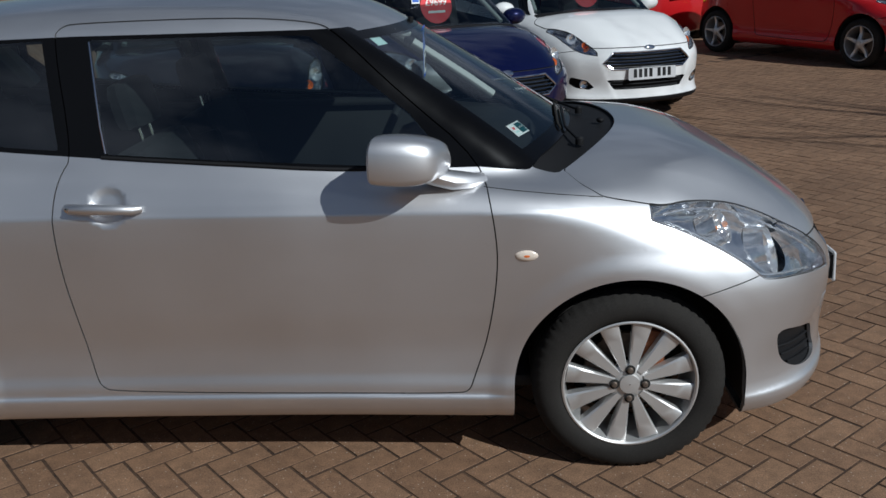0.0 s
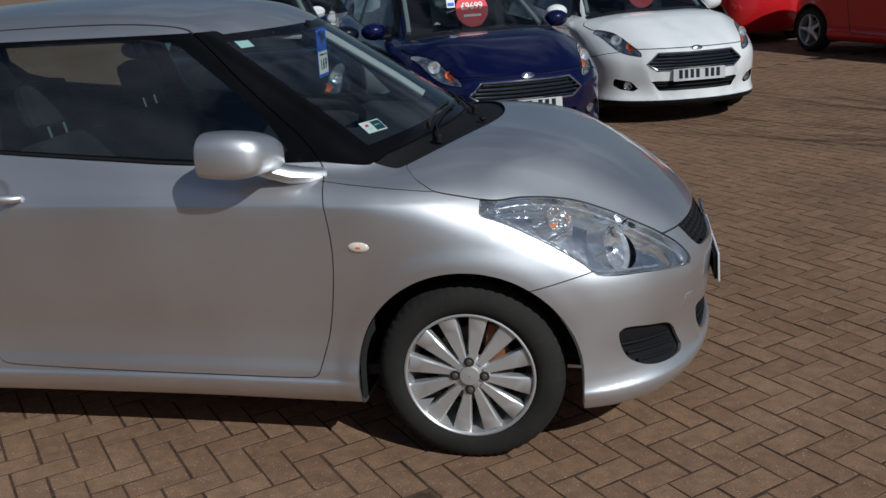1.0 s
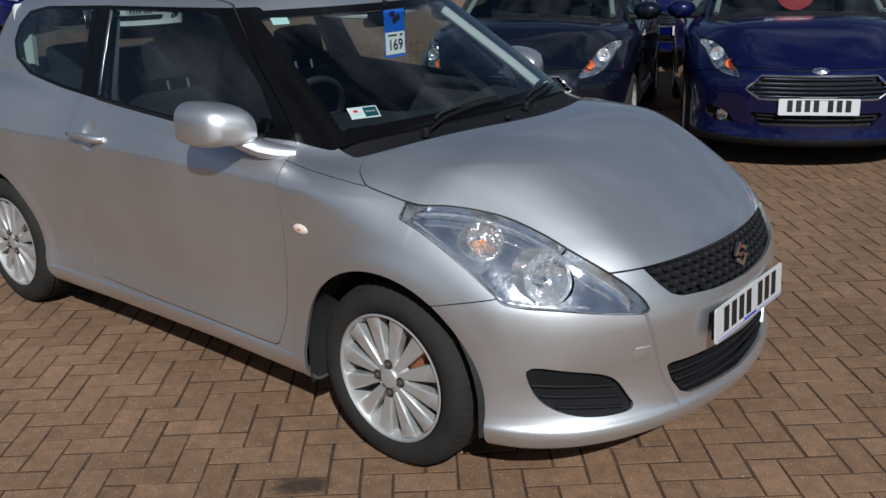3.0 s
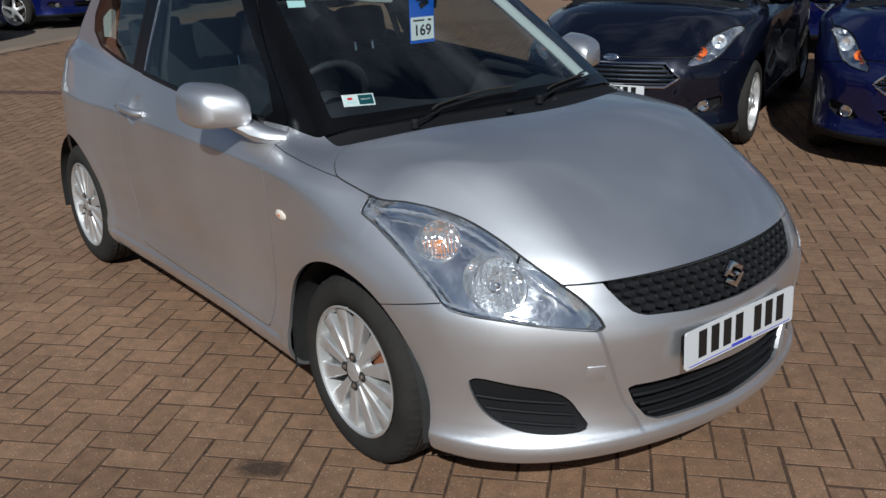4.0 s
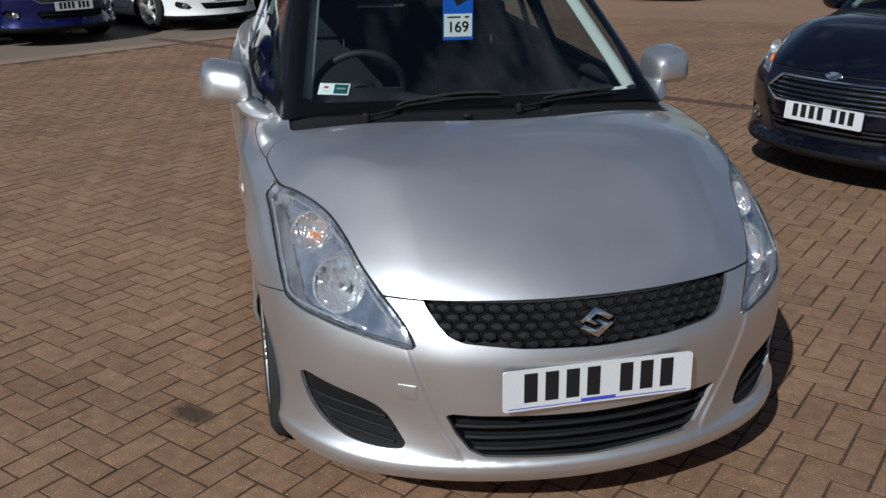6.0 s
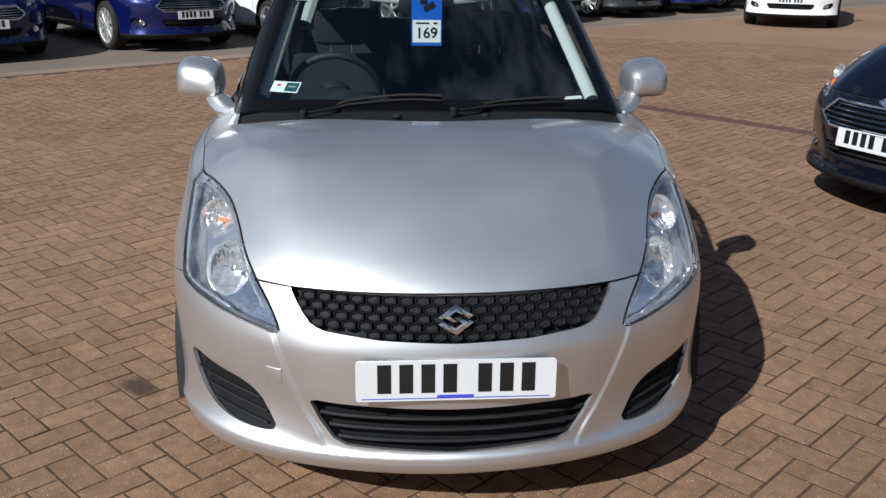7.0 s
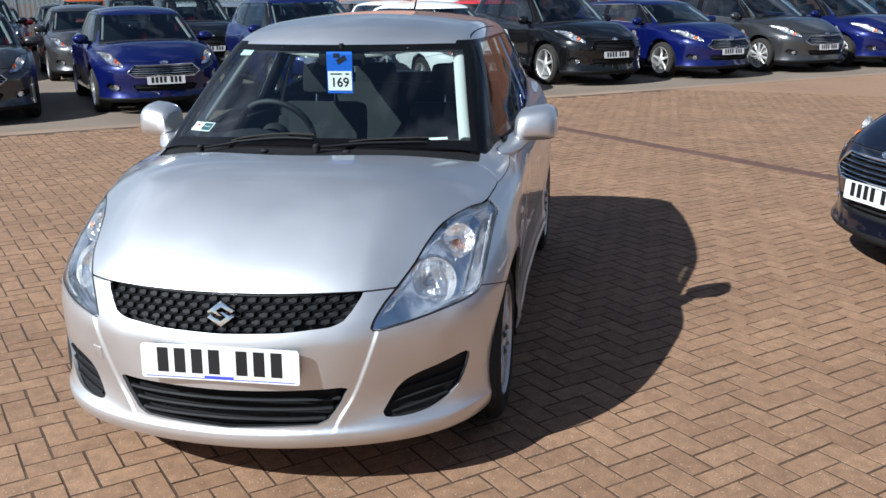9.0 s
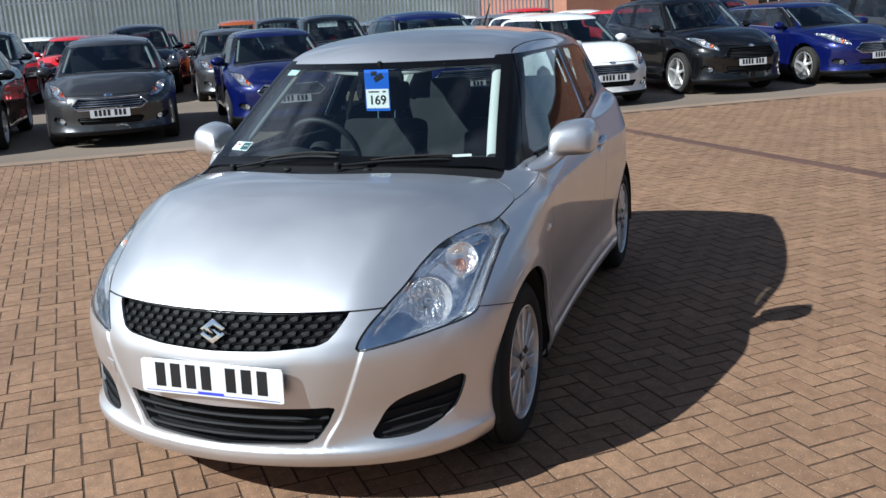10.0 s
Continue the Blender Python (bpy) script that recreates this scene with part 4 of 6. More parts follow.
def side_repeater(car, s):
    y = side_y(-0.324, 0.742)
    bm = bmesh.new()
    ball(bm, Matrix.Translation((-0.324, s * (y - 0.002), 0.742)) @ Matrix.Diagonal((0.036, 0.011, 0.018, 1)))
    rep = part("side_repeater", bm, material("repeater_clear_plastic", (0.72, 0.62, 0.52), 0.15, vary=0.1, coat=1.0), car, "clear oval side flasher")
    bm = bmesh.new()
    ball(bm, Matrix.Translation((-0.324, s * (y + 0.004), 0.742)) @ Matrix.Diagonal((0.016, 0.0055, 0.008, 1)), 12, 8)
    part("bulb", bm, AMBER, rep, "amber bulb")


def badge(car):
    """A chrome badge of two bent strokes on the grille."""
    x = surface_x(0.0, 0.64) - 0.002
    m = Matrix.Translation((x, 0.0, 0.637)) @ Matrix.Rotation(radians(-14), 4, "Y") @ Matrix(((0, 0, 1, 0), (1, 0, 0, 0), (0, 1, 0, 0), (0, 0, 0, 1)))
    e = new("badge")
    e.parent = car
    for sg in (1, -1):
        bm = bmesh.new()
        half = [(0.050, 0.006), (0.002, 0.040), (-0.050, 0.012), (-0.036, 0.003), (0.0, 0.024), (0.022, 0.010), (-0.006, -0.006), (0.010, -0.006), (0.034, 0.008), (0.038, 0.0)]
        plate_shape(bm, [(-sg * a * 0.92, sg * b) for a, b in half][:: 1], 0.010, m)
        part("badge_stroke", bm, CHROME, e, "chrome badge", bevel=0.0015, smooth=True)


def wipers(car):
    for pts, r in ((((-0.13, -0.44, 0), (-0.165, -0.30, 0), (-0.160, -0.12, 0), (-0.150, 0.06, 0)), 0), (((-0.08, 0.06, 0), (-0.14, 0.20, 0), (-0.185, 0.34, 0), (-0.245, 0.50, 0)), 0)):
        path = []
        for a, b in zip(pts, pts[1:]):
            for k in range(5):
                f = k / 5
                x, y = a[0] + (b[0] - a[0]) * f, a[1] + (b[1] - a[1]) * f
                path.append((x, y, top_z(x, y) + 0.012))
        w = new("wiper")
        w.parent = car
        tagged(w, "black windscreen wiper")
        bm = bmesh.new()
        sweep(bm, path, [0.007] + [0.0050] * (len(path) - 2) + [0.0032], 8)
        part("wiper_arm", bm, BLACK_TRIM, w)
        bm = bmesh.new()
        low = [(x - 0.025, y, top_z(x - 0.025, y) + 0.008) for x, y, z in path[4:]]
        sweep(bm, low, 0.0045, 6)
        part("wiper_blade", bm, RUBBER, w)
        bm = bmesh.new()
        lathe(bm, [(0.014, -0.015), (0.014, 0.006), (0.009, 0.012), (0.001, 0.013)], 16, Matrix.Translation(path[0]))
        part("wiper_pivot", bm, BLACK_TRIM, w)
    for k in range(2):
        y = 0.12 + 0.30 * k
        bm = bmesh.new()
        ball(bm, Matrix.Translation((cowl_x(y) - 0.05, y - 0.25, top_z(cowl_x(y) - 0.05, y) + 0.004)) @ Matrix.Diagonal((0.014, 0.018, 0.010, 1)), 10, 8)
        part("washer_jet", bm, BLACK_TRIM, car)


def card(name, parent, m, w, h, mat, label, shapes=()):
    """A thin printed card in x, y with smaller printed shapes on it."""
    bm = bmesh.new()
    box(bm, w, h, 0.0012)
    c = part(name, bm, mat, parent, label, m, smooth=False)
    for cx, cy, sw, shh, mm in shapes:
        bm = bmesh.new()
        box(bm, sw, shh, 0.0006, Matrix.Translation((cx, cy, 0.0011)))
        part("print", bm, mm, c, smooth=False)
    return c


def lettering(text, size, mat, parent, m, name="lettering"):
    cu = bpy.data.curves.new(name, "FONT")
    cu.body, cu.size, cu.align_x, cu.align_y, cu.extrude = text, size, "CENTER", "CENTER", 0.0004
    cu.offset = size * 0.018
    tmp = bpy.data.objects.new(name, cu)
    me = bpy.data.meshes.new_from_object(tmp)
    bpy.data.objects.remove(tmp)
    me.materials.clear()
    me.materials.append(mat)
    return child(name, me, parent, m=m)


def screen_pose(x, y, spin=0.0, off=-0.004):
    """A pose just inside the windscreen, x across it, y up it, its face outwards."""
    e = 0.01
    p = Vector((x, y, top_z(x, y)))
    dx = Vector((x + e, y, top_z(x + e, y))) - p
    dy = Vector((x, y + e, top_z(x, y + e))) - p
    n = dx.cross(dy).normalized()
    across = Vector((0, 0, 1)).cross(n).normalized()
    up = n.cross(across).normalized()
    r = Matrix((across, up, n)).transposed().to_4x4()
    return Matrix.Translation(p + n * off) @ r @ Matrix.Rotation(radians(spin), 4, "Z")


def seat(car, y):
    s = new("front_seat")
    s.parent = car
    s.location = (-1.22, y, 0.32)
    tagged(s, "charcoal cloth front seat")
    for nm, sz, m in (("cushion", (0.50, 0.47, 0.15), pose(0.0, 0, 0.10, 0, -8, 0)), ("backrest", (0.14, 0.47, 0.60), pose(-0.28, 0, 0.42, 0, -17, 0)), ("headrest", (0.09, 0.26, 0.17), pose(-0.40, 0, 0.83, 0, -12, 0))):
        bm = bmesh.new()
        box(bm, *sz, m)
        part(nm, bm, FABRIC, s, bevel=0.045)
    for k in (-1, 1):
        bm = bmesh.new()
        sweep(bm, [(-0.36, 0.05 * k, 0.66), (-0.39, 0.05 * k, 0.80)], 0.006, 6)
        part("headrest_post", bm, CHROME, s)
        bm = bmesh.new()
        box(bm, 0.11, 0.07, 0.50, pose(-0.25, 0.21 * k, 0.40, 0, -17, 0))
        part("side_bolster", bm, FABRIC, s, bevel=0.03)


def cabin(car):
    """All that shows through the windows: dashboard, wheel, seats, mirror, pale pillars and lining."""
    bm = bmesh.new()
    rows = []
    for y in np.linspace(-0.62, 0.62, 15):
        fx = screen_foot(y) - 0.02
        hump = 0.045 * math.exp(-(((y + 0.36) / 0.17) ** 2))
        rows.append([bm.verts.new((x, y, z)) for x, z in ((fx + 0.03, 0.955), (fx - 0.16, 0.972), (fx - 0.34, 0.985 + hump), (fx - 0.40, 0.965 + hump), (fx - 0.42, 0.86), (fx - 0.36, 0.62), (fx - 0.30, 0.40))])
    for a, b in zip(rows, rows[1:]):
        for i in range(6):
            bm.faces.new((a[i], a[i + 1], b[i + 1], b[i]))
    part("dashboard", bm, DASH, car, "charcoal plastic dashboard")
    # steering wheel on the car's right
    sw = new("steering_wheel")
    sw.parent = car
    sw.matrix_basis = pose(-0.80, -0.36, 0.965, 0, -64, 0)
    tagged(sw, "black three-spoke steering wheel")
    bm = bmesh.new()
    lathe(bm, [(0.178 + 0.0145 * math.cos(a), 0.0145 * math.sin(a)) for a in (2 * math.pi * k / 10 for k in range(10))], 40, close=True)
    part("wheel_rim", bm, DASH, sw)
    bm = bmesh.new()
    lathe(bm, [(0.065, -0.05), (0.068, -0.01), (0.055, 0.012), (0.001, 0.016)], 24)
    part("wheel_boss", bm, DASH, sw)
    for a in (90, -90, 180):
        bm = bmesh.new()
        box(bm, 0.13, 0.036, 0.014, Matrix.Rotation(radians(a), 4, "Z") @ Matrix.Translation((0.115, 0, -0.006)))
        part("wheel_spoke", bm, DASH, sw, bevel=0.004)
    seat(car, -0.36)
    seat(car, 0.36)
    bm = bmesh.new()
    box(bm, 0.50, 1.18, 0.16, pose(-2.12, 0, 0.50))
    box(bm, 0.15, 1.18, 0.56, pose(-2.42, 0, 0.78, 0, -20, 0))
    part("rear_bench", bm, FABRIC, car, "charcoal cloth rear bench", bevel=0.04)
    for y in (-0.3, 0.3):
        bm = bmesh.new()
        box(bm, 0.09, 0.26, 0.15, pose(-2.52, y, 1.10, 0, -15, 0))
        part("rear_headrest", bm, FABRIC, car, bevel=0.03)
    bm = bmesh.new()
    box(bm, 2.4, 1.42, 0.04, pose(-1.5, 0, 0.27))
    part("cabin_floor", bm, DASH, car, bevel=0.01)
    for s in (1, -1):
        bm = bmesh.new()
        box(bm, 1.9, 0.05, 0.62, pose(-1.55, s * 0.735, 0.66))
        box(bm, 1.9, 0.06, 0.03, pose(-1.55, s * 0.71, 0.975, s * 6, 0, 0))
        part("door_lining", bm, DASH, car, "charcoal door lining", bevel=0.012)
        # pale inner faces of the pillars
        bm = bmesh.new()
        path = [(screen_line(np.array(z)).item() - 0.5 * screen_side(z) ** 2 - (0.055 if s > 0 else 0.075), s * (screen_side(z) - (0.052 if s > 0 else 0.040)), z - 0.012) for z in (1.02, 1.10, 1.18, 1.26, 1.34, 1.39)]
        sweep(bm, path, 0.027, 10, 0.8)
        part("pillar_lining", bm, LINING, car, "pale pillar lining")
        bm = bmesh.new()
        sweep(bm, [(-1.69, s * 0.645, 1.05), (-1.71, s * 0.60, 1.2), (-1.73, s * 0.53, 1.36)], 0.024, 8, 0.6)
        part("pillar_lining", bm, LINING, car, "pale pillar lining")
        bm = bmesh.new()
        sweep(bm, [(-1.69, s * 0.555, 1.34), (-1.66, s * 0.635, 1.05), (-1.6, s * 0.64, 0.5)], 0.022, 6, 0.15)
        part("seat_belt", bm, INK, car, "dark seat belt")
        bm = bmesh.new()
        sweep(bm, [(-2.42, s * 0.60, 1.10), (-2.50, s * 0.55, 1.24), (-2.56, s * 0.50, 1.36)], 0.05, 8, 0.7)
        part("pillar_lining", bm, LINING, car, "pale pillar lining")
    bm = bmesh.new()
    rows = []
    for x in np.linspace(-0.82, -2.6, 14):
        rows.append([bm.verts.new((x, y, float(roof_line(np.array(x))) - 0.16 * y * y - 0.055)) for y in np.linspace(-0.52, 0.52, 11)])
    for a, b in zip(rows, rows[1:]):
        for i in range(10):
            bm.faces.new((a[i], b[i], b[i + 1], a[i + 1]))
    part("headlining", bm, LINING, car, "pale roof lining")
    # rear-view mirror with a stock card hung from it
    bm = bmesh.new()
    box(bm, 0.030, 0.215, 0.060, pose(-0.705, 0.0, 1.318, 0, 12, 0))
    mir = part("rear_view_mirror", bm, BLACK_TRIM, car, "black rear-view mirror", bevel=0.014)
    bm = bmesh.new()
    sweep(bm, [(-0.705, 0, 1.33), (-0.70, 0, 1.385)], 0.010, 8)
    part("mirror_stem", bm, BLACK_TRIM, mir)
    bm = bmesh.new()
    sweep(bm, [(-0.700 - 0.5 * y * y, y, 1.332 + 0.29 * y * y) for y in np.linspace(-0.29, 0.29, 11)], 0.0125, 8)
    part("header_lining", bm, LINING, car, "pale lining along the top of the windscreen")
    for s in (-1, 1):
        bm = bmesh.new()
        box(bm, 0.13, 0.34, 0.012, pose(-0.95, s * 0.31, 1.352, 0, 10, 0))
        part("sun_visor", bm, LINING, car, bevel=0.005)


def cards(car):
    up = Matrix(((0, 0, 1, -0.655), (1, 0, 0, 0.0), (0, 1, 0, 0), (0, 0, 0, 1)))
    m = Matrix.Translation((0, 0.0, 1.262)) @ up
    hang = card("stock_card", car, m, 0.116, 0.180, BLUE_CARD, "blue hanging card with a white stock number label")
    bm = bmesh.new()
    box(bm, 0.108, 0.084, 0.0012, Matrix.Translation((0.0, -0.036, 0.0014)))
    lab = part("number_label", bm, WHITE_CARD, hang, "white label reading 169", smooth=False)
    lettering("169", 0.056, INK, lab, Matrix.Translation((0, -0.044, 0.0026)))
    bm = bmesh.new()
    box(bm, 0.052, 0.006, 0.0006, Matrix.Translation((-0.016, -0.006, 0.0024)))
    box(bm, 0.016, 0.007, 0.0006, Matrix.Translation((0.034, -0.006, 0.0024)))
    part("print", bm, INK, lab, smooth=False)
    bm = bmesh.new()
    box(bm, 0.045, 0.024, 0.0006, Matrix.Translation((0.01, 0.055, 0.0012)) @ Matrix.Rotation(0.5, 4, "Z"))
    box(bm, 0.028, 0.02, 0.0006, Matrix.Translation((-0.012, 0.074, 0.0014)))
    part("print", bm, INK, hang, smooth=False)
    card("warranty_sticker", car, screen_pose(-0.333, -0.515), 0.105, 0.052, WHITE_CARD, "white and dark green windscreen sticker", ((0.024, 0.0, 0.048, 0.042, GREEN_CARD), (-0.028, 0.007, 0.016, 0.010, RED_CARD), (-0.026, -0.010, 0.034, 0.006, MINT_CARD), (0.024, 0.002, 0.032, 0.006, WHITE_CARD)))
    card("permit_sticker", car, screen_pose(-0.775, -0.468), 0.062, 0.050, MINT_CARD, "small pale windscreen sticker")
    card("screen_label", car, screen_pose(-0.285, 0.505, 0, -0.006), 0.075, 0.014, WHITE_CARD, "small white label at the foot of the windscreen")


def more_fittings(car):
    for s in (1, -1):
        door_mirror(car, s)
        door_handle(car, s)
        side_repeater(car, s)
    badge(car)
    wipers(car)
    cabin(car)
    cards(car)
    number_plate(car, pose(surface_x(0.0, 0.488) + 0.006, 0, 0.488, 0, -3, 0))
    bm = bmesh.new()
    box(bm, 0.012, 0.50, 0.09, pose(surface_x(0.0, 0.488) - 0.001, 0, 0.488, 0, -3, 0))
    part("plate_backing", bm, BLACK_TRIM, car)
    # towing-eye cover, roof aerial, door window edge strip
    y, z = -0.480, 0.455
    x = surface_x(-y, z)
    g = Vector([float(body_field(np.array(x + dx), np.array(y + dy), np.array(z + dz)) - body_field(np.array(x - dx), np.array(y - dy), np.array(z - dz))) for dx, dy, dz in ((0.004, 0, 0), (0, 0.004, 0), (0, 0, 0.004))]).normalized()
    across = Vector((0, 0, 1)).cross(g).normalized()
    m = Matrix.Translation(Vector((x, y, z)) + g * 0.0007) @ Matrix((g, across, g.cross(across))).transposed().to_4x4()
    bm = bmesh.new()
    box(bm, 0.004, 0.050, 0.044, m)
    part("tow_cover", bm, SILVER, car, bevel=0.0015)
    bm = bmesh.new()
    sweep(bm, [(-2.30, 0.0, 1.455), (-2.33, 0, 1.50), (-2.47, 0, 1.62)], [0.018, 0.007, 0.003], 8)
    part("aerial", bm, BLACK_TRIM, car, "black roof aerial")
    for s in (1, -1):
        # a thin black bead on the skin, drawn for the shaded gap here
        bm = bmesh.new()
        sweep(bm, [(x, s * (side_y(x, 0.937 - 0.11 * (x + 0.44)) - 0.0004), 0.937 - 0.11 * (x + 0.44)) for x in np.linspace(-0.448, -0.095, 22)], 0.0018, 6)
        part("wing_seam", bm, SEAM, car)
        bm = bmesh.new()
        sweep(bm, [(x, s * (side_y(x, z) + 0.002), z) for x, z in ((-1.588, 1.052), (-1.607, 1.13), (-1.628, 1.25), (-1.650, 1.37))], 0.0035, 6)
        part("glass_edge_strip", bm, CHROME, car, "bright strip at the rear edge of the door glass")
        bm = bmesh.new()
        xs = np.linspace(-0.60, -1.60, 18)
        sweep(bm, [(x, s * (side_y(x, float(belt(np.array(x)))) + 0.001), float(belt(np.array(x))) + 0.004) for x in xs], 0.006, 6)
        part("belt_seal", bm, BLACK_TRIM, car)


hatchback = make_silver_hatchback()
more_fittings(hatchback)

# ---------- ground ----------
LINE_P, LINE_D = Vector((-6.0, -7.5)), Vector((-0.591, 0.806))
LINE_N = Vector((0.806, 0.591))


def speckled(name, dark, light, rnd):
    """Fired clay with light grit, stains and a tone for each brick."""
    m = bpy.data.materials.new(name)
    m.use_nodes = True
    n, l = m.node_tree.nodes, m.node_tree.links
    p = n["Principled BSDF"]
    c = n.new("ShaderNodeTexCoord")
    geo = n.new("ShaderNodeNewGeometry")
    pos = geo.outputs["Position"]
    grit, grain, stain = n.new("ShaderNodeTexVoronoi"), n.new("ShaderNodeTexNoise"), n.new("ShaderNodeTexNoise")
    grit.inputs["Scale"].default_value = 75.0
    grain.inputs["Scale"].default_value, grain.inputs["Detail"].default_value = 210.0, 4.0
    stain.inputs["Scale"].default_value, stain.inputs["Detail"].default_value = 1.3, 5.0
    for q in (grit, grain, stain):
        l.new(pos, q.inputs["Vector"])
    if rnd == "object":
        info = n.new("ShaderNodeObjectInfo")
        random_out = info.outputs["Random"]
    else:
        random_out = geo.outputs["Random Per Island"]
    mix = n.new("ShaderNodeMix")
    mix.data_type = "RGBA"
    mix.inputs["A"].default_value, mix.inputs["B"].default_value = (*dark, 1), (*light, 1)
    l.new(random_out, mix.inputs["Factor"])
    val = n.new("ShaderNodeMapRange")
    val.inputs["From Min"].default_value, val.inputs["From Max"].default_value = 0.3, 0.72
    val.inputs["To Min"].default_value, val.inputs["To Max"].default_value = 0.84, 1.10
    l.new(stain.outputs["Fac"], val.inputs["Value"])
    v2 = n.new("ShaderNodeMapRange")
    v2.inputs["From Min"].default_value, v2.inputs["From Max"].default_value = 0.25, 0.75
    v2.inputs["To Min"].default_value, v2.inputs["To Max"].default_value = 0.52, 1.46
    l.new(grain.outputs["Fac"], v2.inputs["Value"])
    mul = n.new("ShaderNodeMath")
    mul.operation = "MULTIPLY"
    l.new(val.outputs["Result"], mul.inputs[0])
    l.new(v2.outputs["Result"], mul.inputs[1])
    blotch = n.new("ShaderNodeTexNoise")
    blotch.inputs["Scale"].default_value, blotch.inputs["Detail"].default_value, blotch.inputs["Roughness"].default_value = 17.0, 6.0, 0.62
    l.new(pos, blotch.inputs["Vector"])
    v3_ = n.new("ShaderNodeMapRange")
    v3_.inputs["From Min"].default_value, v3_.inputs["From Max"].default_value = 0.28, 0.72
    v3_.inputs["To Min"].default_value, v3_.inputs["To Max"].default_value = 0.74, 1.24
    l.new(blotch.outputs["Fac"], v3_.inputs["Value"])
    mul2 = n.new("ShaderNodeMath")
    mul2.operation = "MULTIPLY"
    l.new(mul.outputs["Value"], mul2.inputs[0])
    l.new(v3_.outputs["Result"], mul2.inputs[1])
    hsv = n.new("ShaderNodeHueSaturation")
    l.new(mix.outputs["Result"], hsv.inputs["Color"])
    # an oily stain with a ragged edge beside the front wheel
    off = n.new("ShaderNodeVectorMath")
    off.operation = "SUBTRACT"
    off.inputs[1].default_value = (-0.14, -1.076, 0.0)
    l.new(pos, off.inputs[0])
    rot = n.new("ShaderNodeVectorRotate")
    rot.rotation_type = "Z_AXIS"
    rot.inputs["Angle"].default_value = radians(-41.0)
    l.new(off.outputs["Vector"], rot.inputs["Vector"])
    squash = n.new("ShaderNodeVectorMath")
    squash.operation = "MULTIPLY"
    squash.inputs[1].default_value = (11.0, 21.0, 0.0)
    l.new(rot.outputs["Vector"], squash.inputs[0])
    far = n.new("ShaderNodeVectorMath")
    far.operation = "LENGTH"
    l.new(squash.outputs["Vector"], far.inputs[0])
    rag = n.new("ShaderNodeTexNoise")
    rag.inputs["Scale"].default_value, rag.inputs["Detail"].default_value = 26.0, 4.0
    l.new(pos, rag.inputs["Vector"])
    edge = n.new("ShaderNodeMath")
    edge.operation = "ADD"
    l.new(far.outputs["Value"], edge.inputs[0])
    l.new(rag.outputs["Fac"], edge.inputs[1])
    oil = n.new("ShaderNodeMapRange")
    oil.inputs["From Min"].default_value, oil.inputs["From Max"].default_value = 1.15, 1.75
    oil.inputs["To Min"].default_value, oil.inputs["To Max"].default_value = 0.28, 1.0
    l.new(edge.outputs["Value"], oil.inputs["Value"])
    both = n.new("ShaderNodeMath")
    both.operation = "MULTIPLY"
    l.new(mul2.outputs["Value"], both.inputs[0])
    l.new(oil.outputs["Result"], both.inputs[1])
    l.new(both.outputs["Value"], hsv.inputs["Value"])
    dots = n.new("ShaderNodeMapRange")
    dots.inputs["From Min"].default_value, dots.inputs["From Max"].default_value = 0.24, 0.08
    sel = n.new("ShaderNodeMath")
    sel.operation = "GREATER_THAN"
    sel.inputs[1].default_value = 0.70
    sep = n.new("ShaderNodeSeparateColor")
    l.new(grit.outputs["Color"], sep.inputs["Color"])
    l.new(sep.outputs["Red"], sel.inputs[0])
    l.new(grit.outputs["Distance"], dots.inputs["Value"])
    dm = n.new("ShaderNodeMath")
    dm.operation = "MULTIPLY"
    l.new(dots.outputs["Result"], dm.inputs[0])
    l.new(sel.outputs["Value"], dm.inputs[1])
    clean = n.new("ShaderNodeMath")
    clean.operation = "MULTIPLY"
    l.new(dm.outputs["Value"], clean.inputs[0])
    l.new(oil.outputs["Result"], clean.inputs[1])
    out = n.new("ShaderNodeMix")
    out.data_type = "RGBA"
    out.inputs["B"].default_value = (0.44, 0.36, 0.28, 1)
    l.new(clean.outputs["Value"], out.inputs["Factor"])
    l.new(hsv.outputs["Color"], out.inputs["A"])
    l.new(out.outputs["Result"], p.inputs["Base Color"])
    p.inputs["Roughness"].default_value = 0.82
    b = n.new("ShaderNodeBump")
    b.inputs["Strength"].default_value, b.inputs["Distance"].default_value = 0.75, 0.003
    l.new(grain.outputs["Fac"], b.inputs["Height"])
    l.new(b.outputs["Normal"], p.inputs["Normal"])
    return m


BRICK_DARK, BRICK_LIGHT = (0.192, 0.107, 0.0585), (0.240, 0.139, 0.078)
BRICK_ONE = speckled("paving_brick_clay", BRICK_DARK, BRICK_LIGHT, "object")
BRICK_MANY = speckled("paving_bricks_clay", BRICK_DARK, BRICK_LIGHT, "island")
SAND = material("joint_sand_and_dirt", (0.062, 0.034, 0.019), 0.95, grain=60, patch=5.0, vary=0.75, bump=0.6)
ASPHALT = material("worn_asphalt", (0.150, 0.116, 0.086), 0.88, grain=130, patch=0.35, vary=0.35, bump=0.7)
EDGING = material("pale_edging_stone", (0.21, 0.145, 0.10), 0.85, grain=90, patch=1.2, vary=0.25, bump=0.5)
DRAIN = material("dark_red_edging_brick", (0.088, 0.044, 0.030), 0.8, grain=120, patch=2.0, vary=0.3, bump=0.4)


def far_paving():
    """Paving too far off to tell its bricks: the same clay in a fine weave."""
    m = material("distant_brick_paving", (0.215, 0.126, 0.074), 0.85, grain=9.0, patch=0.5, vary=0.22, bump=0.3)
    return m


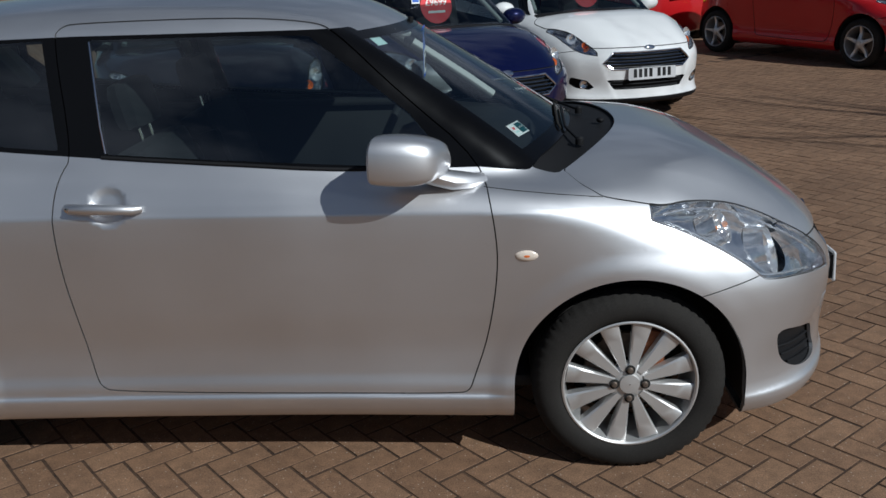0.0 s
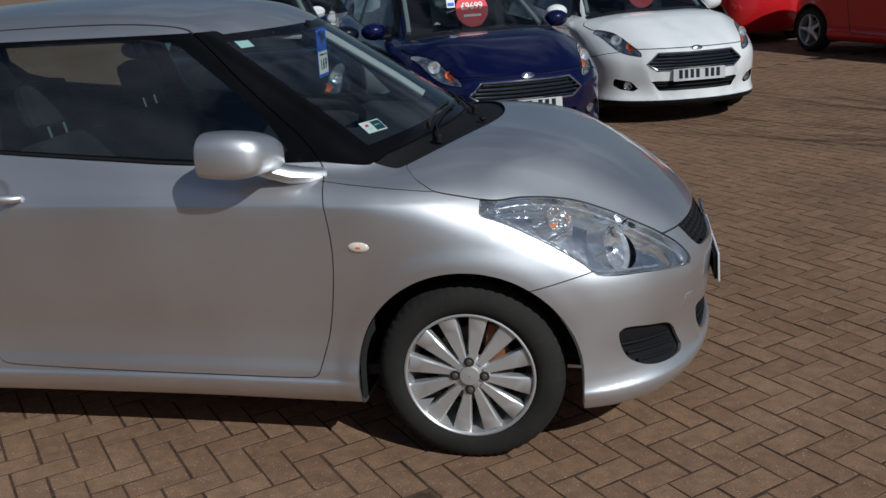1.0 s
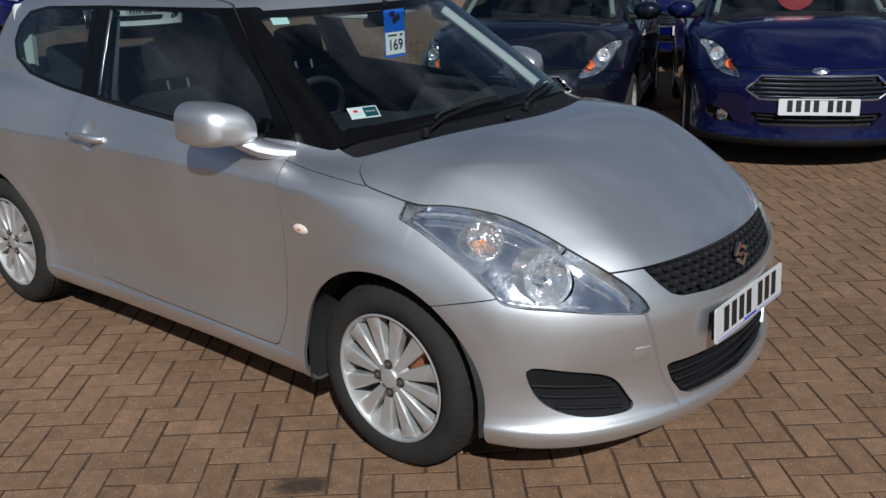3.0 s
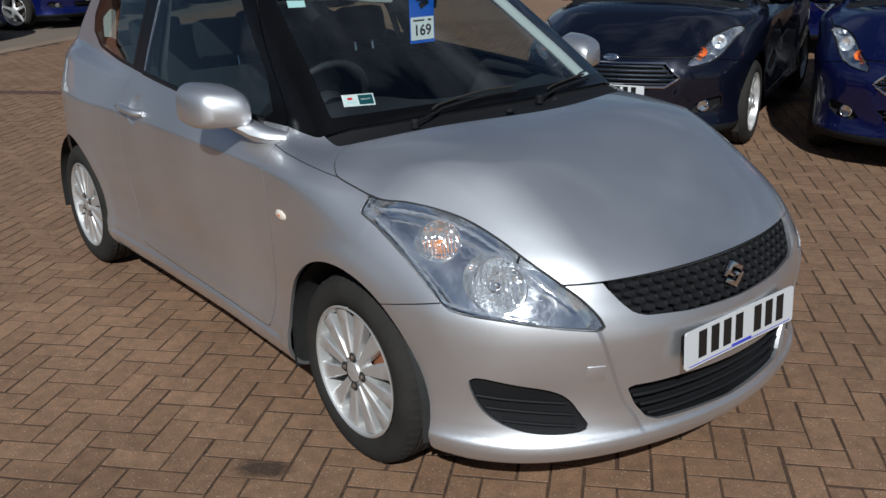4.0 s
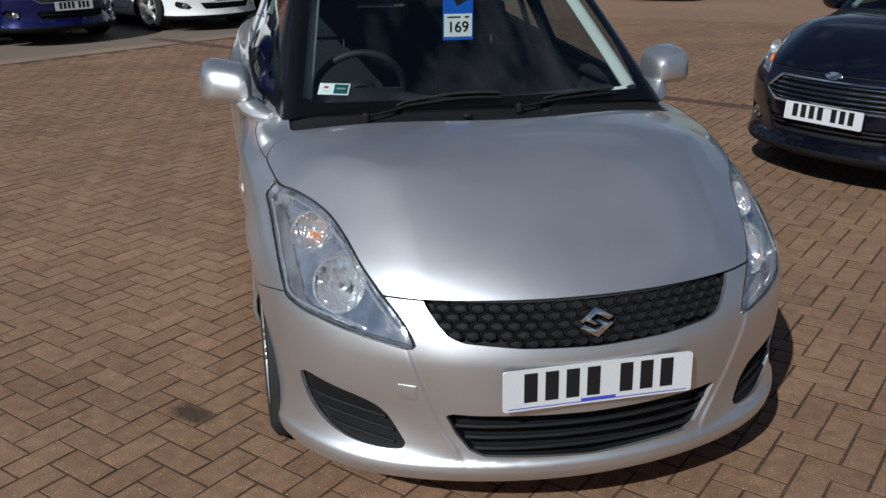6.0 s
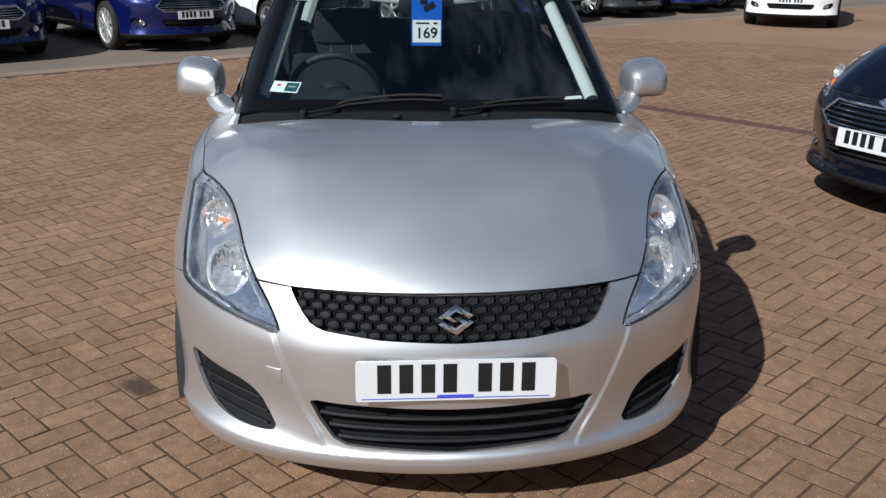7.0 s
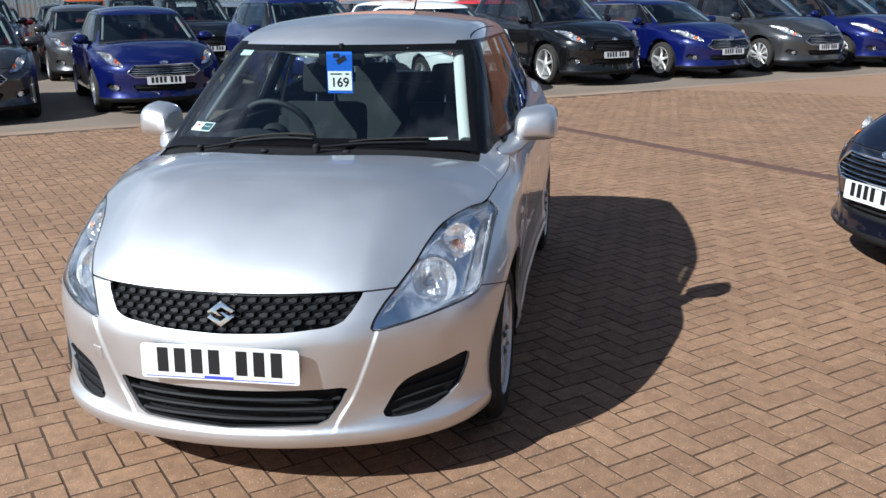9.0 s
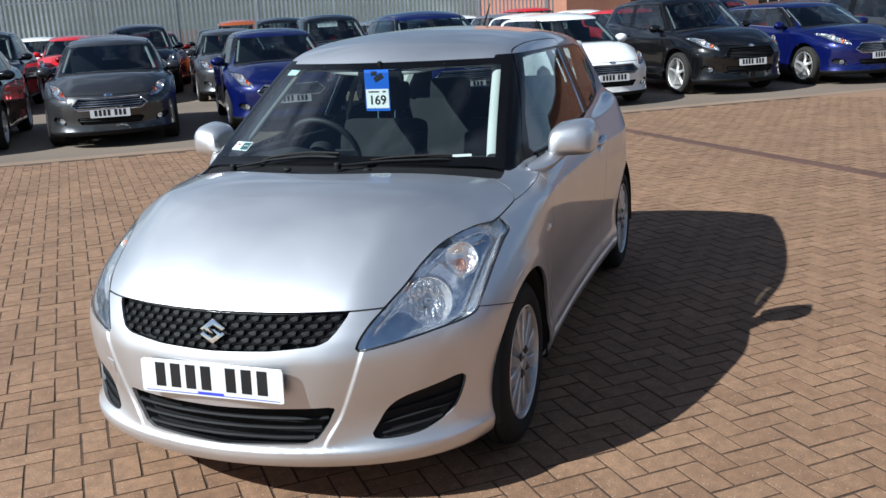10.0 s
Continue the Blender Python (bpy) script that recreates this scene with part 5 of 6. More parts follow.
bm = bmesh.new()
bmesh.ops.create_grid(bm, x_segments=1, y_segments=1, size=400, matrix=Matrix.Translation((0, 0, -0.0026)))
tagged(new("ground", bm_mesh("ground", bm, SAND)), "sandy ground under the brick paving", "ground", kind="structure")


def strip(name, a, b, c, d, z, mat, label, thick=0.05):
    """A slab over the quadrilateral a, b, c, d."""
    bm = bmesh.new()
    plate_shape(bm, [tuple(a), tuple(b), tuple(c), tuple(d)], thick, Matrix.Translation((0, 0, z - thick)))
    return tagged(new(name, bm_mesh(name, bm, mat)), label, "ground", kind="structure")


P, D, N = LINE_P, LINE_D, LINE_N
strip("road", P - D * 80 - N * 0.0, P + D * 90 - N * 0.0, P + D * 90 - N * 26, P - D * 80 - N * 26, 0.0, ASPHALT, "worn dark asphalt under the rows of parked cars")
strip("trim", P - D * 80 + N * 0.30, P + D * 90 + N * 0.30, P + D * 90 + N * 0.004, P - D * 80 + N * 0.004, 0.002, EDGING, "pale worn edging strip beside the asphalt")
PAVED = 13.0
bm = bmesh.new()
ring = []
for r in (PAVED - 0.05, 60.0, 160.0):
    ring.append([bm.verts.new((r * math.cos(2 * math.pi * k / 96), r * math.sin(2 * math.pi * k / 96), -0.0008)) for k in range(96)])
for a, b in zip(ring, ring[1:]):
    for k in range(96):
        bm.faces.new((a[k], b[k], b[(k + 1) % 96], a[(k + 1) % 96]))
bmesh.ops.bisect_plane(bm, geom=list(bm.verts) + list(bm.edges) + list(bm.faces), plane_co=(*(P + N * 0.302), 0), plane_no=(*N, 0), clear_inner=True)
pavement = tagged(new("pavement", bm_mesh("pavement", bm, far_paving())), "brown brick paving of the car park", "pavement", kind="structure")


def dirty_sides(me, per):
    """Joint dirt on the four upright sides of each brick, which has per faces."""
    me.materials.append(SAND)
    me.polygons.foreach_set("material_index", (np.arange(len(me.polygons)) % per < 4).astype(np.int32))
    return me


def lay_bricks():
    """Brown clay bricks, 200 by 100 mm, in a herringbone; those beside the silver car singly, the rest joined."""
    rng = np.random.default_rng(5)
    turn = radians(41.25)
    cu, su = math.cos(turn), math.sin(turn)
    k = int(PAVED / 0.1) + 4
    i, j = np.meshgrid(np.arange(-k, k), np.arange(-k, k), indexing="ij")
    i, j = i.ravel(), j.ravel()
    flat, tall = (i + j) % 4 == 3, (i + j) % 4 == 1
    u = np.concatenate([i[flat] + 1.0, i[tall] + 0.5]) * 0.1015
    v = np.concatenate([j[flat] + 0.5, j[tall] + 1.0]) * 0.1015
    long_u = np.concatenate([np.ones(flat.sum(), bool), np.zeros(tall.sum(), bool)])
    u, v = u - 0.024, v + 0.039
    x, y = u * cu - v * su, u * su + v * cu
    keep = (np.hypot(x, y) < PAVED) & ((x - P.x) * N.x + (y - P.y) * N.y > 0.42)
    across = np.abs((x - DRAIN_A.x) * DRAIN_N.x + (y - DRAIN_A.y) * DRAIN_N.y)
    keep &= across > 0.04
    x, y, long_u = x[keep], y[keep], long_u[keep]
    ang = turn + np.where(long_u, 0, math.pi / 2) + rng.normal(0, 0.006, len(x))
    x, y = x + rng.normal(0, 0.0010, len(x)), y + rng.normal(0, 0.0010, len(x))
    z = np.clip(rng.normal(0, 0.0006, len(x)), -0.0009, 0.0012)
    tx, ty = np.clip(rng.normal(0, 0.005, len(x)), -0.009, 0.009), np.clip(rng.normal(0, 0.006, len(x)), -0.009, 0.009)
    half = np.array([(-1, -1), (1, -1), (1, 1), (-1, 1)], float)
    near = (np.hypot(x, y) < 5.5)
    single = ((x > -1.3) & (x < 1.7) & (y > -2.0) & (y < -0.98)) | ((x > 0.95) & (x < 1.75) & (y >= -0.98) & (y < 1.3))

    def corners(sel, hl, hw, zz):
        lx, ly = half[:, 0] * hl, half[:, 1] * hw
        ca, sa = np.cos(ang[sel])[:, None], np.sin(ang[sel])[:, None]
        px, py = x[sel][:, None] + lx * ca - ly * sa, y[sel][:, None] + lx * sa + ly * ca
        pz = z[sel][:, None] + zz + lx * tx[sel][:, None] + ly * ty[sel][:, None]
        return np.stack([px, py, pz], -1)

    def bricks(sel, chamfer):
        n = int(sel.sum())
        rings = [corners(sel, 0.0967, 0.0462, -0.016 - (0.03 if chamfer else 0))]
        if chamfer:
            rings += [corners(sel, 0.0967, 0.0462, -0.0012), corners(sel, 0.0960, 0.0455, 0.0)]
        else:
            rings += [corners(sel, 0.0968, 0.0463, 0.0)]
        p = np.concatenate(rings, 1)
        per = p.shape[1]
        faces = []
        for r in range(len(rings) - 1):
            for q in range(4):
                faces.append((4 * r + q, 4 * r + (q + 1) % 4, 4 * r + 4 + (q + 1) % 4, 4 * r + 4 + q))
        top = 4 * (len(rings) - 1)
        faces.append((top, top + 1, top + 2, top + 3))
        f = np.array(faces)[None] + (np.arange(n) * per)[:, None, None]
        return p.reshape(-1, 3), f.reshape(-1, 4)

    for name, sel, chamfer in (("brick_paving", near & ~single, True), ("outer_brick_paving", ~near & ~single, False)):
        p, f = bricks(sel, chamfer)
        tagged(new(name, dirty_sides(mesh_from(name, p, f, BRICK_MANY, smooth=False), 9 if chamfer else 5)), "brown clay bricks laid in herringbone", "paving bricks", kind="stuff")
    # single bricks share three slightly different shapes
    shapes = []
    for q in range(3):
        p, f = bricks_shape(rng)
        shapes.append(dirty_sides(mesh_from("brick", p, f, BRICK_ONE, smooth=False), 9))
    for q in np.flatnonzero(single):
        ob = new("brick", shapes[int(rng.integers(3))])
        ob.parent = pavement
        ob.matrix_basis = Matrix.LocRotScale((x[q], y[q], z[q]), Euler((tx[q], ty[q], ang[q])), None)


def bricks_shape(rng):
    half = np.array([(-1, -1), (1, -1), (1, 1), (-1, 1)], float)
    rows = []
    for hl, hw, zz in ((0.0967, 0.0462, -0.046), (0.0967, 0.0462, -0.0012), (0.0960, 0.0455, 0.0)):
        rows.append(np.column_stack([half * (hl, hw) + rng.normal(0, 0.0008, (4, 2)), np.full(4, zz)]))
    p = np.concatenate(rows)
    f = [(4 * r + q, 4 * r + (q + 1) % 4, 4 * r + 4 + (q + 1) % 4, 4 * r + 4 + q) for r in range(2) for q in range(4)] + [(8, 9, 10, 11)]
    return p, np.array(f)


DRAIN_A, DRAIN_D = Vector((-10.0, -1.12)), Vector((0.757, 0.653))
DRAIN_N = Vector((-0.653, 0.757))


def drain_course():
    """A course of dark bricks laid end to end across the paving."""
    rng = np.random.default_rng(8)
    pts, faces = [], []
    for k in range(150):
        c = DRAIN_A + DRAIN_D * (0.1015 * k - 0.9)
        ang = math.atan2(DRAIN_N.y, DRAIN_N.x)
        base = len(pts)
        for hl, hw, zz in ((0.088, 0.049, -0.02), (0.088, 0.049, 0.002), (0.084, 0.045, 0.005)):
            for a, b in ((-1, -1), (1, -1), (1, 1), (-1, 1)):
                lx, ly = a * hl, b * hw
                pts.append((c.x + lx * math.cos(ang) - ly * math.sin(ang), c.y + lx * math.sin(ang) + ly * math.cos(ang), zz + rng.normal(0, 0.001)))
        faces += [(base + 4 * r + q, base + 4 * r + (q + 1) % 4, base + 4 * r + 4 + (q + 1) % 4, base + 4 * r + 4 + q) for r in range(2) for q in range(4)] + [(base + 8, base + 9, base + 10, base + 11)]
    tagged(new("brick_course", mesh_from("brick_course", pts, faces, DRAIN, smooth=False)), "course of dark red bricks across the paving", "paving bricks", kind="stuff")


drain_course()
lay_bricks()


# ---------- the other parked cars ----------
HATCH_GRILLE = [(-0.365, 0.652), (-0.465, 0.560), (-0.375, 0.500), (0.375, 0.500), (0.465, 0.560), (0.365, 0.652)]
HATCH_LOW = [(-0.43, 0.405), (-0.36, 0.315), (0.36, 0.315), (0.43, 0.405)]
HATCH_VENT = [(0.70, 0.43), (0.58, 0.40), (0.52, 0.34), (0.56, 0.315), (0.66, 0.33), (0.71, 0.37)]
SUV_GRILLE = [(-0.36, 0.655), (-0.43, 0.56), (-0.36, 0.50), (0.36, 0.50), (0.43, 0.56), (0.36, 0.655)]
hatch_lamp_low = curve((0.0, 0.86), (0.12, 0.835), (0.25, 0.80), (0.40, 0.735), (0.52, 0.672), (0.58, 0.648), (0.8, 0.60))


def hatch_lamp(x, y, z):
    a = np.abs(y)
    return np.maximum(np.maximum(hatch_lamp_low(x) - z, bonnet_edge(x) + 0.002 - a), np.maximum(0.12 - x, 0.50 - a))


def base_shell(h, grille):
    sh = Shell(*skin(body_field, BODY_LO, BODY_HI, h))
    sh.region("arch_front", arch(0.0))
    sh.region("arch_rear", arch(-WHEELBASE))
    sh.region("bumper", REGIONS["bumper"], 0.003)
    sh.region("bonnet", REGIONS["bonnet"], 0.004)
    sh.region("door", on_side(DOOR, 0.45), 0.004)
    sh.region("scuttle", REGIONS["scuttle"])
    sh.region("band", on_side(BAND[:-3] + [(-0.86, 1.388), (-0.56, 1.17), (-0.40, 1.02)], 0.47))
    sh.region("windscreen", REGIONS["screen_band"])
    sh.region("door_glass", on_side(DOOR_GLASS))
    sh.region("rear_glass", on_side(REAR_GLASS))
    sh.region("rear_window", REGIONS["rear_window"])
    sh.region("tail_lamp", on_side(TAIL_LAMP, 0.3))
    sh.region("lamp", hatch_lamp, 0.003)
    sh.region("grille", on_front(grille))
    sh.region("low_grille", on_front(HATCH_LOW))
    sh.region("vent", on_front(HATCH_VENT, 0.3, True))
    sh.region("valance", lambda x, y, z: np.maximum(z - 0.232, 0.30 - x))
    reg = finished(sh, ["bumper", "bonnet", "door", "scuttle", "band", "windscreen", "door_glass", "rear_glass", "rear_window", "tail_lamp", "lamp", "grille", "low_grille", "vent", "valance", "arch_front", "arch_rear"])
    return sh, reg


def stretcher(fo, wb, ro, hw, height, wr):
    """Maps the small hatchback's shape to another car's overhangs, wheelbase, width, height and wheels."""
    k = wr / 0.30
    xs = [-3.05, -2.43 - 0.36, -2.43 + 0.36, -0.36, 0.36, 0.80]
    xt = [-wb - ro, -wb - 0.36 * k, -wb + 0.36 * k, -0.36 * k, 0.36 * k, fo]
    zs, zt = [0.0, 0.30, 0.66, 1.0, 1.51], [0.0, wr, wr + 0.36 * k, max(1.0 * (height / 1.51) ** 0.75, wr + 0.36 * k + 0.28), height]

    def warp(p):
        q = np.array(p, float)
        q[:, 0] = np.interp(q[:, 0], xs, xt)
        q[:, 1] *= hw / 0.848
        q[:, 2] = np.interp(q[:, 2], zs, zt)
        return q

    return warp


def make_parked_car(name, label, shell, dims, paint, grille, spokes, m, slats=5, chrome=True, oval=True, vent_black=True, window_line=False):
    """A parked car after the base shell, stretched to its own dimensions."""
    sh, reg = shell
    warp = stretcher(*dims)
    car = thing(name, label, "car", m, "parked cars")
    mid = sh.p[sh.t].mean(1)
    seam = sh.marks["seam"] & ~(reg["arch_front"] | reg["arch_rear"] | reg["grille"] | reg["low_grille"] | reg["vent"] | reg["windscreen"] | reg["door_glass"] | reg["rear_glass"])
    seam &= ~(reg["lamp"] & (hatch_lamp(*mid.T) < -0.006))
    wb, wr, hw = dims[1], dims[5], dims[3]

    def panel(nm, keep, mat, lab="", lip=0.0, depth=0.0, parent=car):
        if not keep.any():
            return None
        p, n, t, ff = sh.part(keep, depth, lip, warp)
        me = mesh_from(nm, p, t, mat, True, None, ff)
        ob = child(nm, me, parent, lab)
        if mat is PAINT:
            ob.color = paint
        return ob

    panel("body_shell", reg["rest"] & ~seam, PAINT)
    panel("bonnet", reg["bonnet"] & ~seam, PAINT)
    panel("front_bumper", reg["bumper"] & ~seam, PAINT)
    for sd in (mid[:, 1] > 0, mid[:, 1] <= 0):
        panel("door", reg["door"] & ~seam & sd, PAINT)
        panel("pillar_trim", reg["band"] & ~seam & sd, BLACK_GLOSS)
        panel("door_window", reg["door_glass"] & sd, DARK_GLASS)
        panel("quarter_window", reg["rear_glass"] & sd, DARK_GLASS)
        panel("tail_lamp", reg["tail_lamp"] & sd, RED_LAMP, "red tail lamp")
        lamp = panel("headlamp", reg["lamp"] & ~seam & sd, LAMP_GREY, "clear headlamp", 0.0, 0.045)
        lens = panel("lens", reg["lamp"] & ~seam & sd, LENS_GLASS, "clear lens", 0.0, 0.001, lamp)
        lens.visible_shadow = False
        panel("bumper_vent", reg["vent"] & sd, BLACK_TRIM if vent_black else PAINT, "", 0.0, 0.022)
        s = 1 if mid[sd][:, 1].mean() > 0 else -1
        for bx, by, bz, br, bmat in ((0.42, 0.64, 0.775, 0.045, REFLECTOR), (0.535, 0.56, 0.715, 0.030, AMBER if s else CHROME)):
            bm = bmesh.new()
            c = warp(np.array([[bx, s * by, bz]]))[0]
            lathe(bm, [(br * f, 0.03 * (f * f - 1)) for f in (1.1, 0.9, 0.6, 0.2)], 18, look(c, c + np.array((0.85, s * 0.3, 0.35))) @ Matrix.Rotation(math.pi, 4, "X"))
            part("reflector", bm, bmat, lamp)
        # fog lamp
        c = warp(np.array([[surface_x(0.60, 0.365) - 0.005, s * 0.60, 0.365]]))[0]
        bm = bmesh.new()
        lathe(bm, [(0.042, -0.012), (0.042, 0.004), (0.036, 0.008), (0.030, 0.0), (0.001, -0.006)], 20, look(c, c + np.array((0.9, s * 0.4, 0.0))) @ Matrix.Rotation(math.pi, 4, "X"))
        part("fog_lamp", bm, CHROME, car, "round fog lamp in a chrome ring")
        # door mirror
        c = warp(np.array([[-0.60, s * 0.86, 1.03]]))[0]
        bm = bmesh.new()
        ball(bm, Matrix.Translation(c) @ Matrix.Diagonal((0.085, 0.115, 0.075, 1)), 16, 12)
        for v in bm.verts:
            v.co.x = max(v.co.x, c[0] - 0.055)
        o = part("door_mirror", bm, PAINT, car)
        o.color = paint
        bm = bmesh.new()
        sweep(bm, [tuple(c + np.array((0.0, -s * 0.05, -0.05))), tuple(c + np.array((0.03, -s * 0.16, -0.05)))], 0.025, 8)
        part("mirror_arm", bm, BLACK_TRIM, o)
        # pale pillar lining behind the windscreen's edge
        q = warp(np.array([[screen_line(np.array(z)).item() - 0.5 * screen_side(z) ** 2 - 0.05, s * (screen_side(z) - 0.045), z - 0.012] for z in (1.02, 1.14, 1.26, 1.38)]))
        bm = bmesh.new()
        sweep(bm, [tuple(v) for v in q], 0.022, 8, 0.8)
        part("pillar_lining", bm, LINING, car, "pale pillar lining")
        if window_line:
            q = warp(np.array([[x, s * (side_y(x, z) + 0.003), z] for x, z in [(x, float(belt(np.array(x))) + 0.004) for x in np.linspace(-0.60, -2.25, 16)] + [(-2.38, 1.15), (-2.45, 1.22), (-2.44, 1.29), (-2.37, 1.345), (-2.2, 1.374), (-1.7, 1.386), (-1.2, 1.388), (-0.90, 1.384), (-0.62, 1.19)]]))
            bm = bmesh.new()
            sweep(bm, [tuple(v) for v in q], 0.008, 6)
            part("window_trim", bm, CHROME, car, "bright strip round the side windows")
        # handles, belt line
        c = warp(np.array([[-1.58, s * 0.838, 0.90]]))[0]
        bm = bmesh.new()
        sweep(bm, [tuple(c + np.array((dx, s * dy, 0))) for dx, dy in ((-0.11, 0.0), (-0.09, 0.03), (0.07, 0.03), (0.09, 0.0))], 0.012, 8)
        o = part("door_handle", bm, PAINT, car)
        o.color = paint
    panel("valance", reg["valance"], BLACK_TRIM, "black lower valance")
    panel("scuttle", reg["scuttle"], BLACK_TRIM)
    panel("windscreen", reg["windscreen"], DARK_GLASS, "windscreen")
    panel("rear_window", reg["rear_window"], DARK_GLASS)
    # gap floors in the same black, put in as shade
    p, n, t, ff = sh.part(seam, 0.010, 0.0, warp)
    child("seam_seal", mesh_from("seam_seal", p, t, SEAM, True, None, ff), car)
    gr = panel("grille", reg["grille"], BLACK_TRIM, "grille with chrome bars" if chrome else "black grille", 0.0, 0.035)
    zlo, zhi = grille[2][1], grille[0][1]
    for k in range(slats):
        z = zlo + (zhi - zlo) * (k + 0.7) / (slats + 0.4)
        path = [(surface_x(abs(a), z) - 0.008, a, z) for a in np.linspace(-0.46, 0.46, 27) if outline(np.array([a]), np.array([z]), grille)[0] < -0.004]
        bm = bmesh.new()
        sweep(bm, [tuple(q) for q in warp(np.array(path))], 0.009, 6, 0.55)
        part("slat", bm, CHROME if chrome else BLACK_TRIM, gr)
    ring = []
    for (ay, az), (by, bz) in zip(grille, grille[1:] + grille[:1]):
        for f in np.linspace(0, 1, 9)[:-1]:
            y, z = ay + (by - ay) * f, az + (bz - az) * f
            ring.append((surface_x(abs(y), z) + 0.001, y, z))
    bm = bmesh.new()
    sweep(bm, [tuple(q) for q in warp(np.array(ring + ring[:1]))], 0.008, 6)
    part("grille_frame", bm, CHROME if chrome else BLACK_GLOSS, gr)
    lg = panel("lower_grille", reg["low_grille"], BLACK_TRIM, "", 0.0, 0.03)
    for z in (0.36, 0.385):
        path = [(surface_x(abs(a), z) - 0.012, a, z) for a in np.linspace(-0.42, 0.42, 23) if outline(np.array([a]), np.array([z]), HATCH_LOW)[0] < -0.004]
        bm = bmesh.new()
        sweep(bm, [tuple(q) for q in warp(np.array(path))], 0.008, 6)
        part("slat", bm, BLACK_TRIM, lg)
    if oval:
        c = warp(np.array([[surface_x(0.0, 0.685) + 0.002, 0.0, 0.685]]))[0]
        mm = Matrix.Translation(c) @ Matrix.Rotation(radians(60), 4, "Y")
        bm = bmesh.new()
        lathe(bm, [(0.056, -0.006), (0.056, 0.006), (0.050, 0.009), (0.001, 0.010)], 28, mm @ Matrix.Diagonal((0.45, 1.0, 1, 1)))
        part("badge", bm, CHROME, car, "small oval chrome badge")
    c = warp(np.array([[surface_x(0.0, 0.455) + 0.004, 0, 0.455]]))[0]
    number_plate(car, pose(c[0] + 0.004, 0, c[2], 0, -4, 0), small=False)
    c = warp(np.array([[-3.05, 0, 0.80]]))[0]
    bm = bmesh.new()
    box(bm, 0.012, 0.52, 0.11, pose(c[0] - 0.004, 0, c[2]))
    part("rear_plate", bm, PLATE_YELLOW, car, "yellow rear number plate", smooth=False)
    for x0 in (0.0, -wb):
        for s in (1, -1):
            bm = bmesh.new()
            k = wr / 0.30
            r = 0.366 * k
            rings = [[bm.verts.new((x0 + r * math.cos(radians(a)), s * y * hw / 0.848, wr + r * math.sin(radians(a)))) for a in range(-25, 206, 11)] for y in (0.80, 0.62, 0.46)]
            for a, b in zip(rings, rings[1:]):
                for i in range(len(a) - 1):
                    bm.faces.new((a[i], a[i + 1], b[i + 1], b[i]))
            bm.faces.new(rings[-1])
            part("arch_liner", bm, LINER, car)
            mw = Matrix.Translation((x0, s * (hw - 0.125), wr))
            if s > 0:
                mw = mw @ Matrix.Rotation(math.pi, 4, "Z")
            make_wheel(car, mw @ Matrix.Rotation(radians(20 * s + 31 * x0), 4, "Y"), wr, 0.21, wr - 0.098, spokes, "wheel", False)
    # dark cabin with two seats behind the glass
    cab = new("cabin")
    cab.parent = car
    q = warp(np.array([[-0.35, 0, 0.93], [-2.75, 0, 0.93], [-1.25, 0, 0.97], [-1.38, 0, 1.25]]))
    bm = bmesh.new()
    box(bm, q[0][0] - q[1][0], 2 * hw - 0.34, 0.06, Matrix.Translation(((q[0][0] + q[1][0]) / 2, 0, q[0][2] - 0.06)))
    part("cabin_tub", bm, DASH, cab, bevel=0.01)
    for s in (-1, 1):
        bm = bmesh.new()
        box(bm, 0.13, 0.46, 0.42, pose(q[2][0], s * 0.37, q[2][2] + 0.04, 0, -15, 0))
        box(bm, 0.09, 0.25, 0.16, pose(q[3][0], s * 0.37, q[3][2] + 0.03, 0, -12, 0))
        part("seat_back", bm, FABRIC, cab, bevel=0.035)
    return car


def recolour(car, paint, label):
    for o in car.children_recursive:
        if o.type == "MESH" and o.data.materials and o.data.materials[0] is PAINT:
            o.color = paint
    return tagged(car, label)


def at_plate(x, y, heading, fo):
    """The pose of a car whose front plate stands at (x, y)."""
    a = radians(heading)
    return pose(x - fo * math.cos(a), y - fo * math.sin(a), 0, 0, 0, heading)


BLUE, NAVY, WHITE = (0.0028, 0.0056, 0.062, 0.28), (0.004, 0.005, 0.012, 0.25), (0.78, 0.78, 0.77, 0.0)
BLACK, GREY, RED = (0.003, 0.003, 0.0035, 0.0), (0.050, 0.050, 0.052, 0.6), (0.50, 0.012, 0.015, 0.1)
ORANGE, SILVERY, MAROON, DEEP = (0.45, 0.10, 0.02, 0.4), (0.45, 0.46, 0.47, 0.8), (0.12, 0.008, 0.010, 0.4), (0.004, 0.006, 0.045, 0.3)
near_shell, far_shell = base_shell(0.028, HATCH_GRILLE), base_shell(0.050, HATCH_GRILLE)
suv_shell = base_shell(0.050, SUV_GRILLE)
SUPERMINI_SIZE, FAMILY_SIZE, MPV, SUV, SALOON, SMALL_SUV = (0.83, 2.49, 0.66, 0.861, 1.49, 0.305), (0.90, 2.65, 0.81, 0.912, 1.48, 0.318), (0.95, 2.85, 0.98, 0.935, 1.64, 0.335), (0.93, 2.69, 0.91, 0.92, 1.69, 0.358), (0.99, 2.85, 1.02, 0.926, 1.47, 0.335), (0.86, 2.52, 0.72, 0.883, 1.66, 0.335)


def row_pose(s, back, fo, turn=0.0):
    """A place in the rows along the asphalt: s along the edge, the front bumper so far back from it, facing the paving."""
    p = P + D * s - N * (back + fo)
    return pose(p.x, p.y, 0, 0, 0, 36.2 + turn)


P, D, N = LINE_P, LINE_D, LINE_N
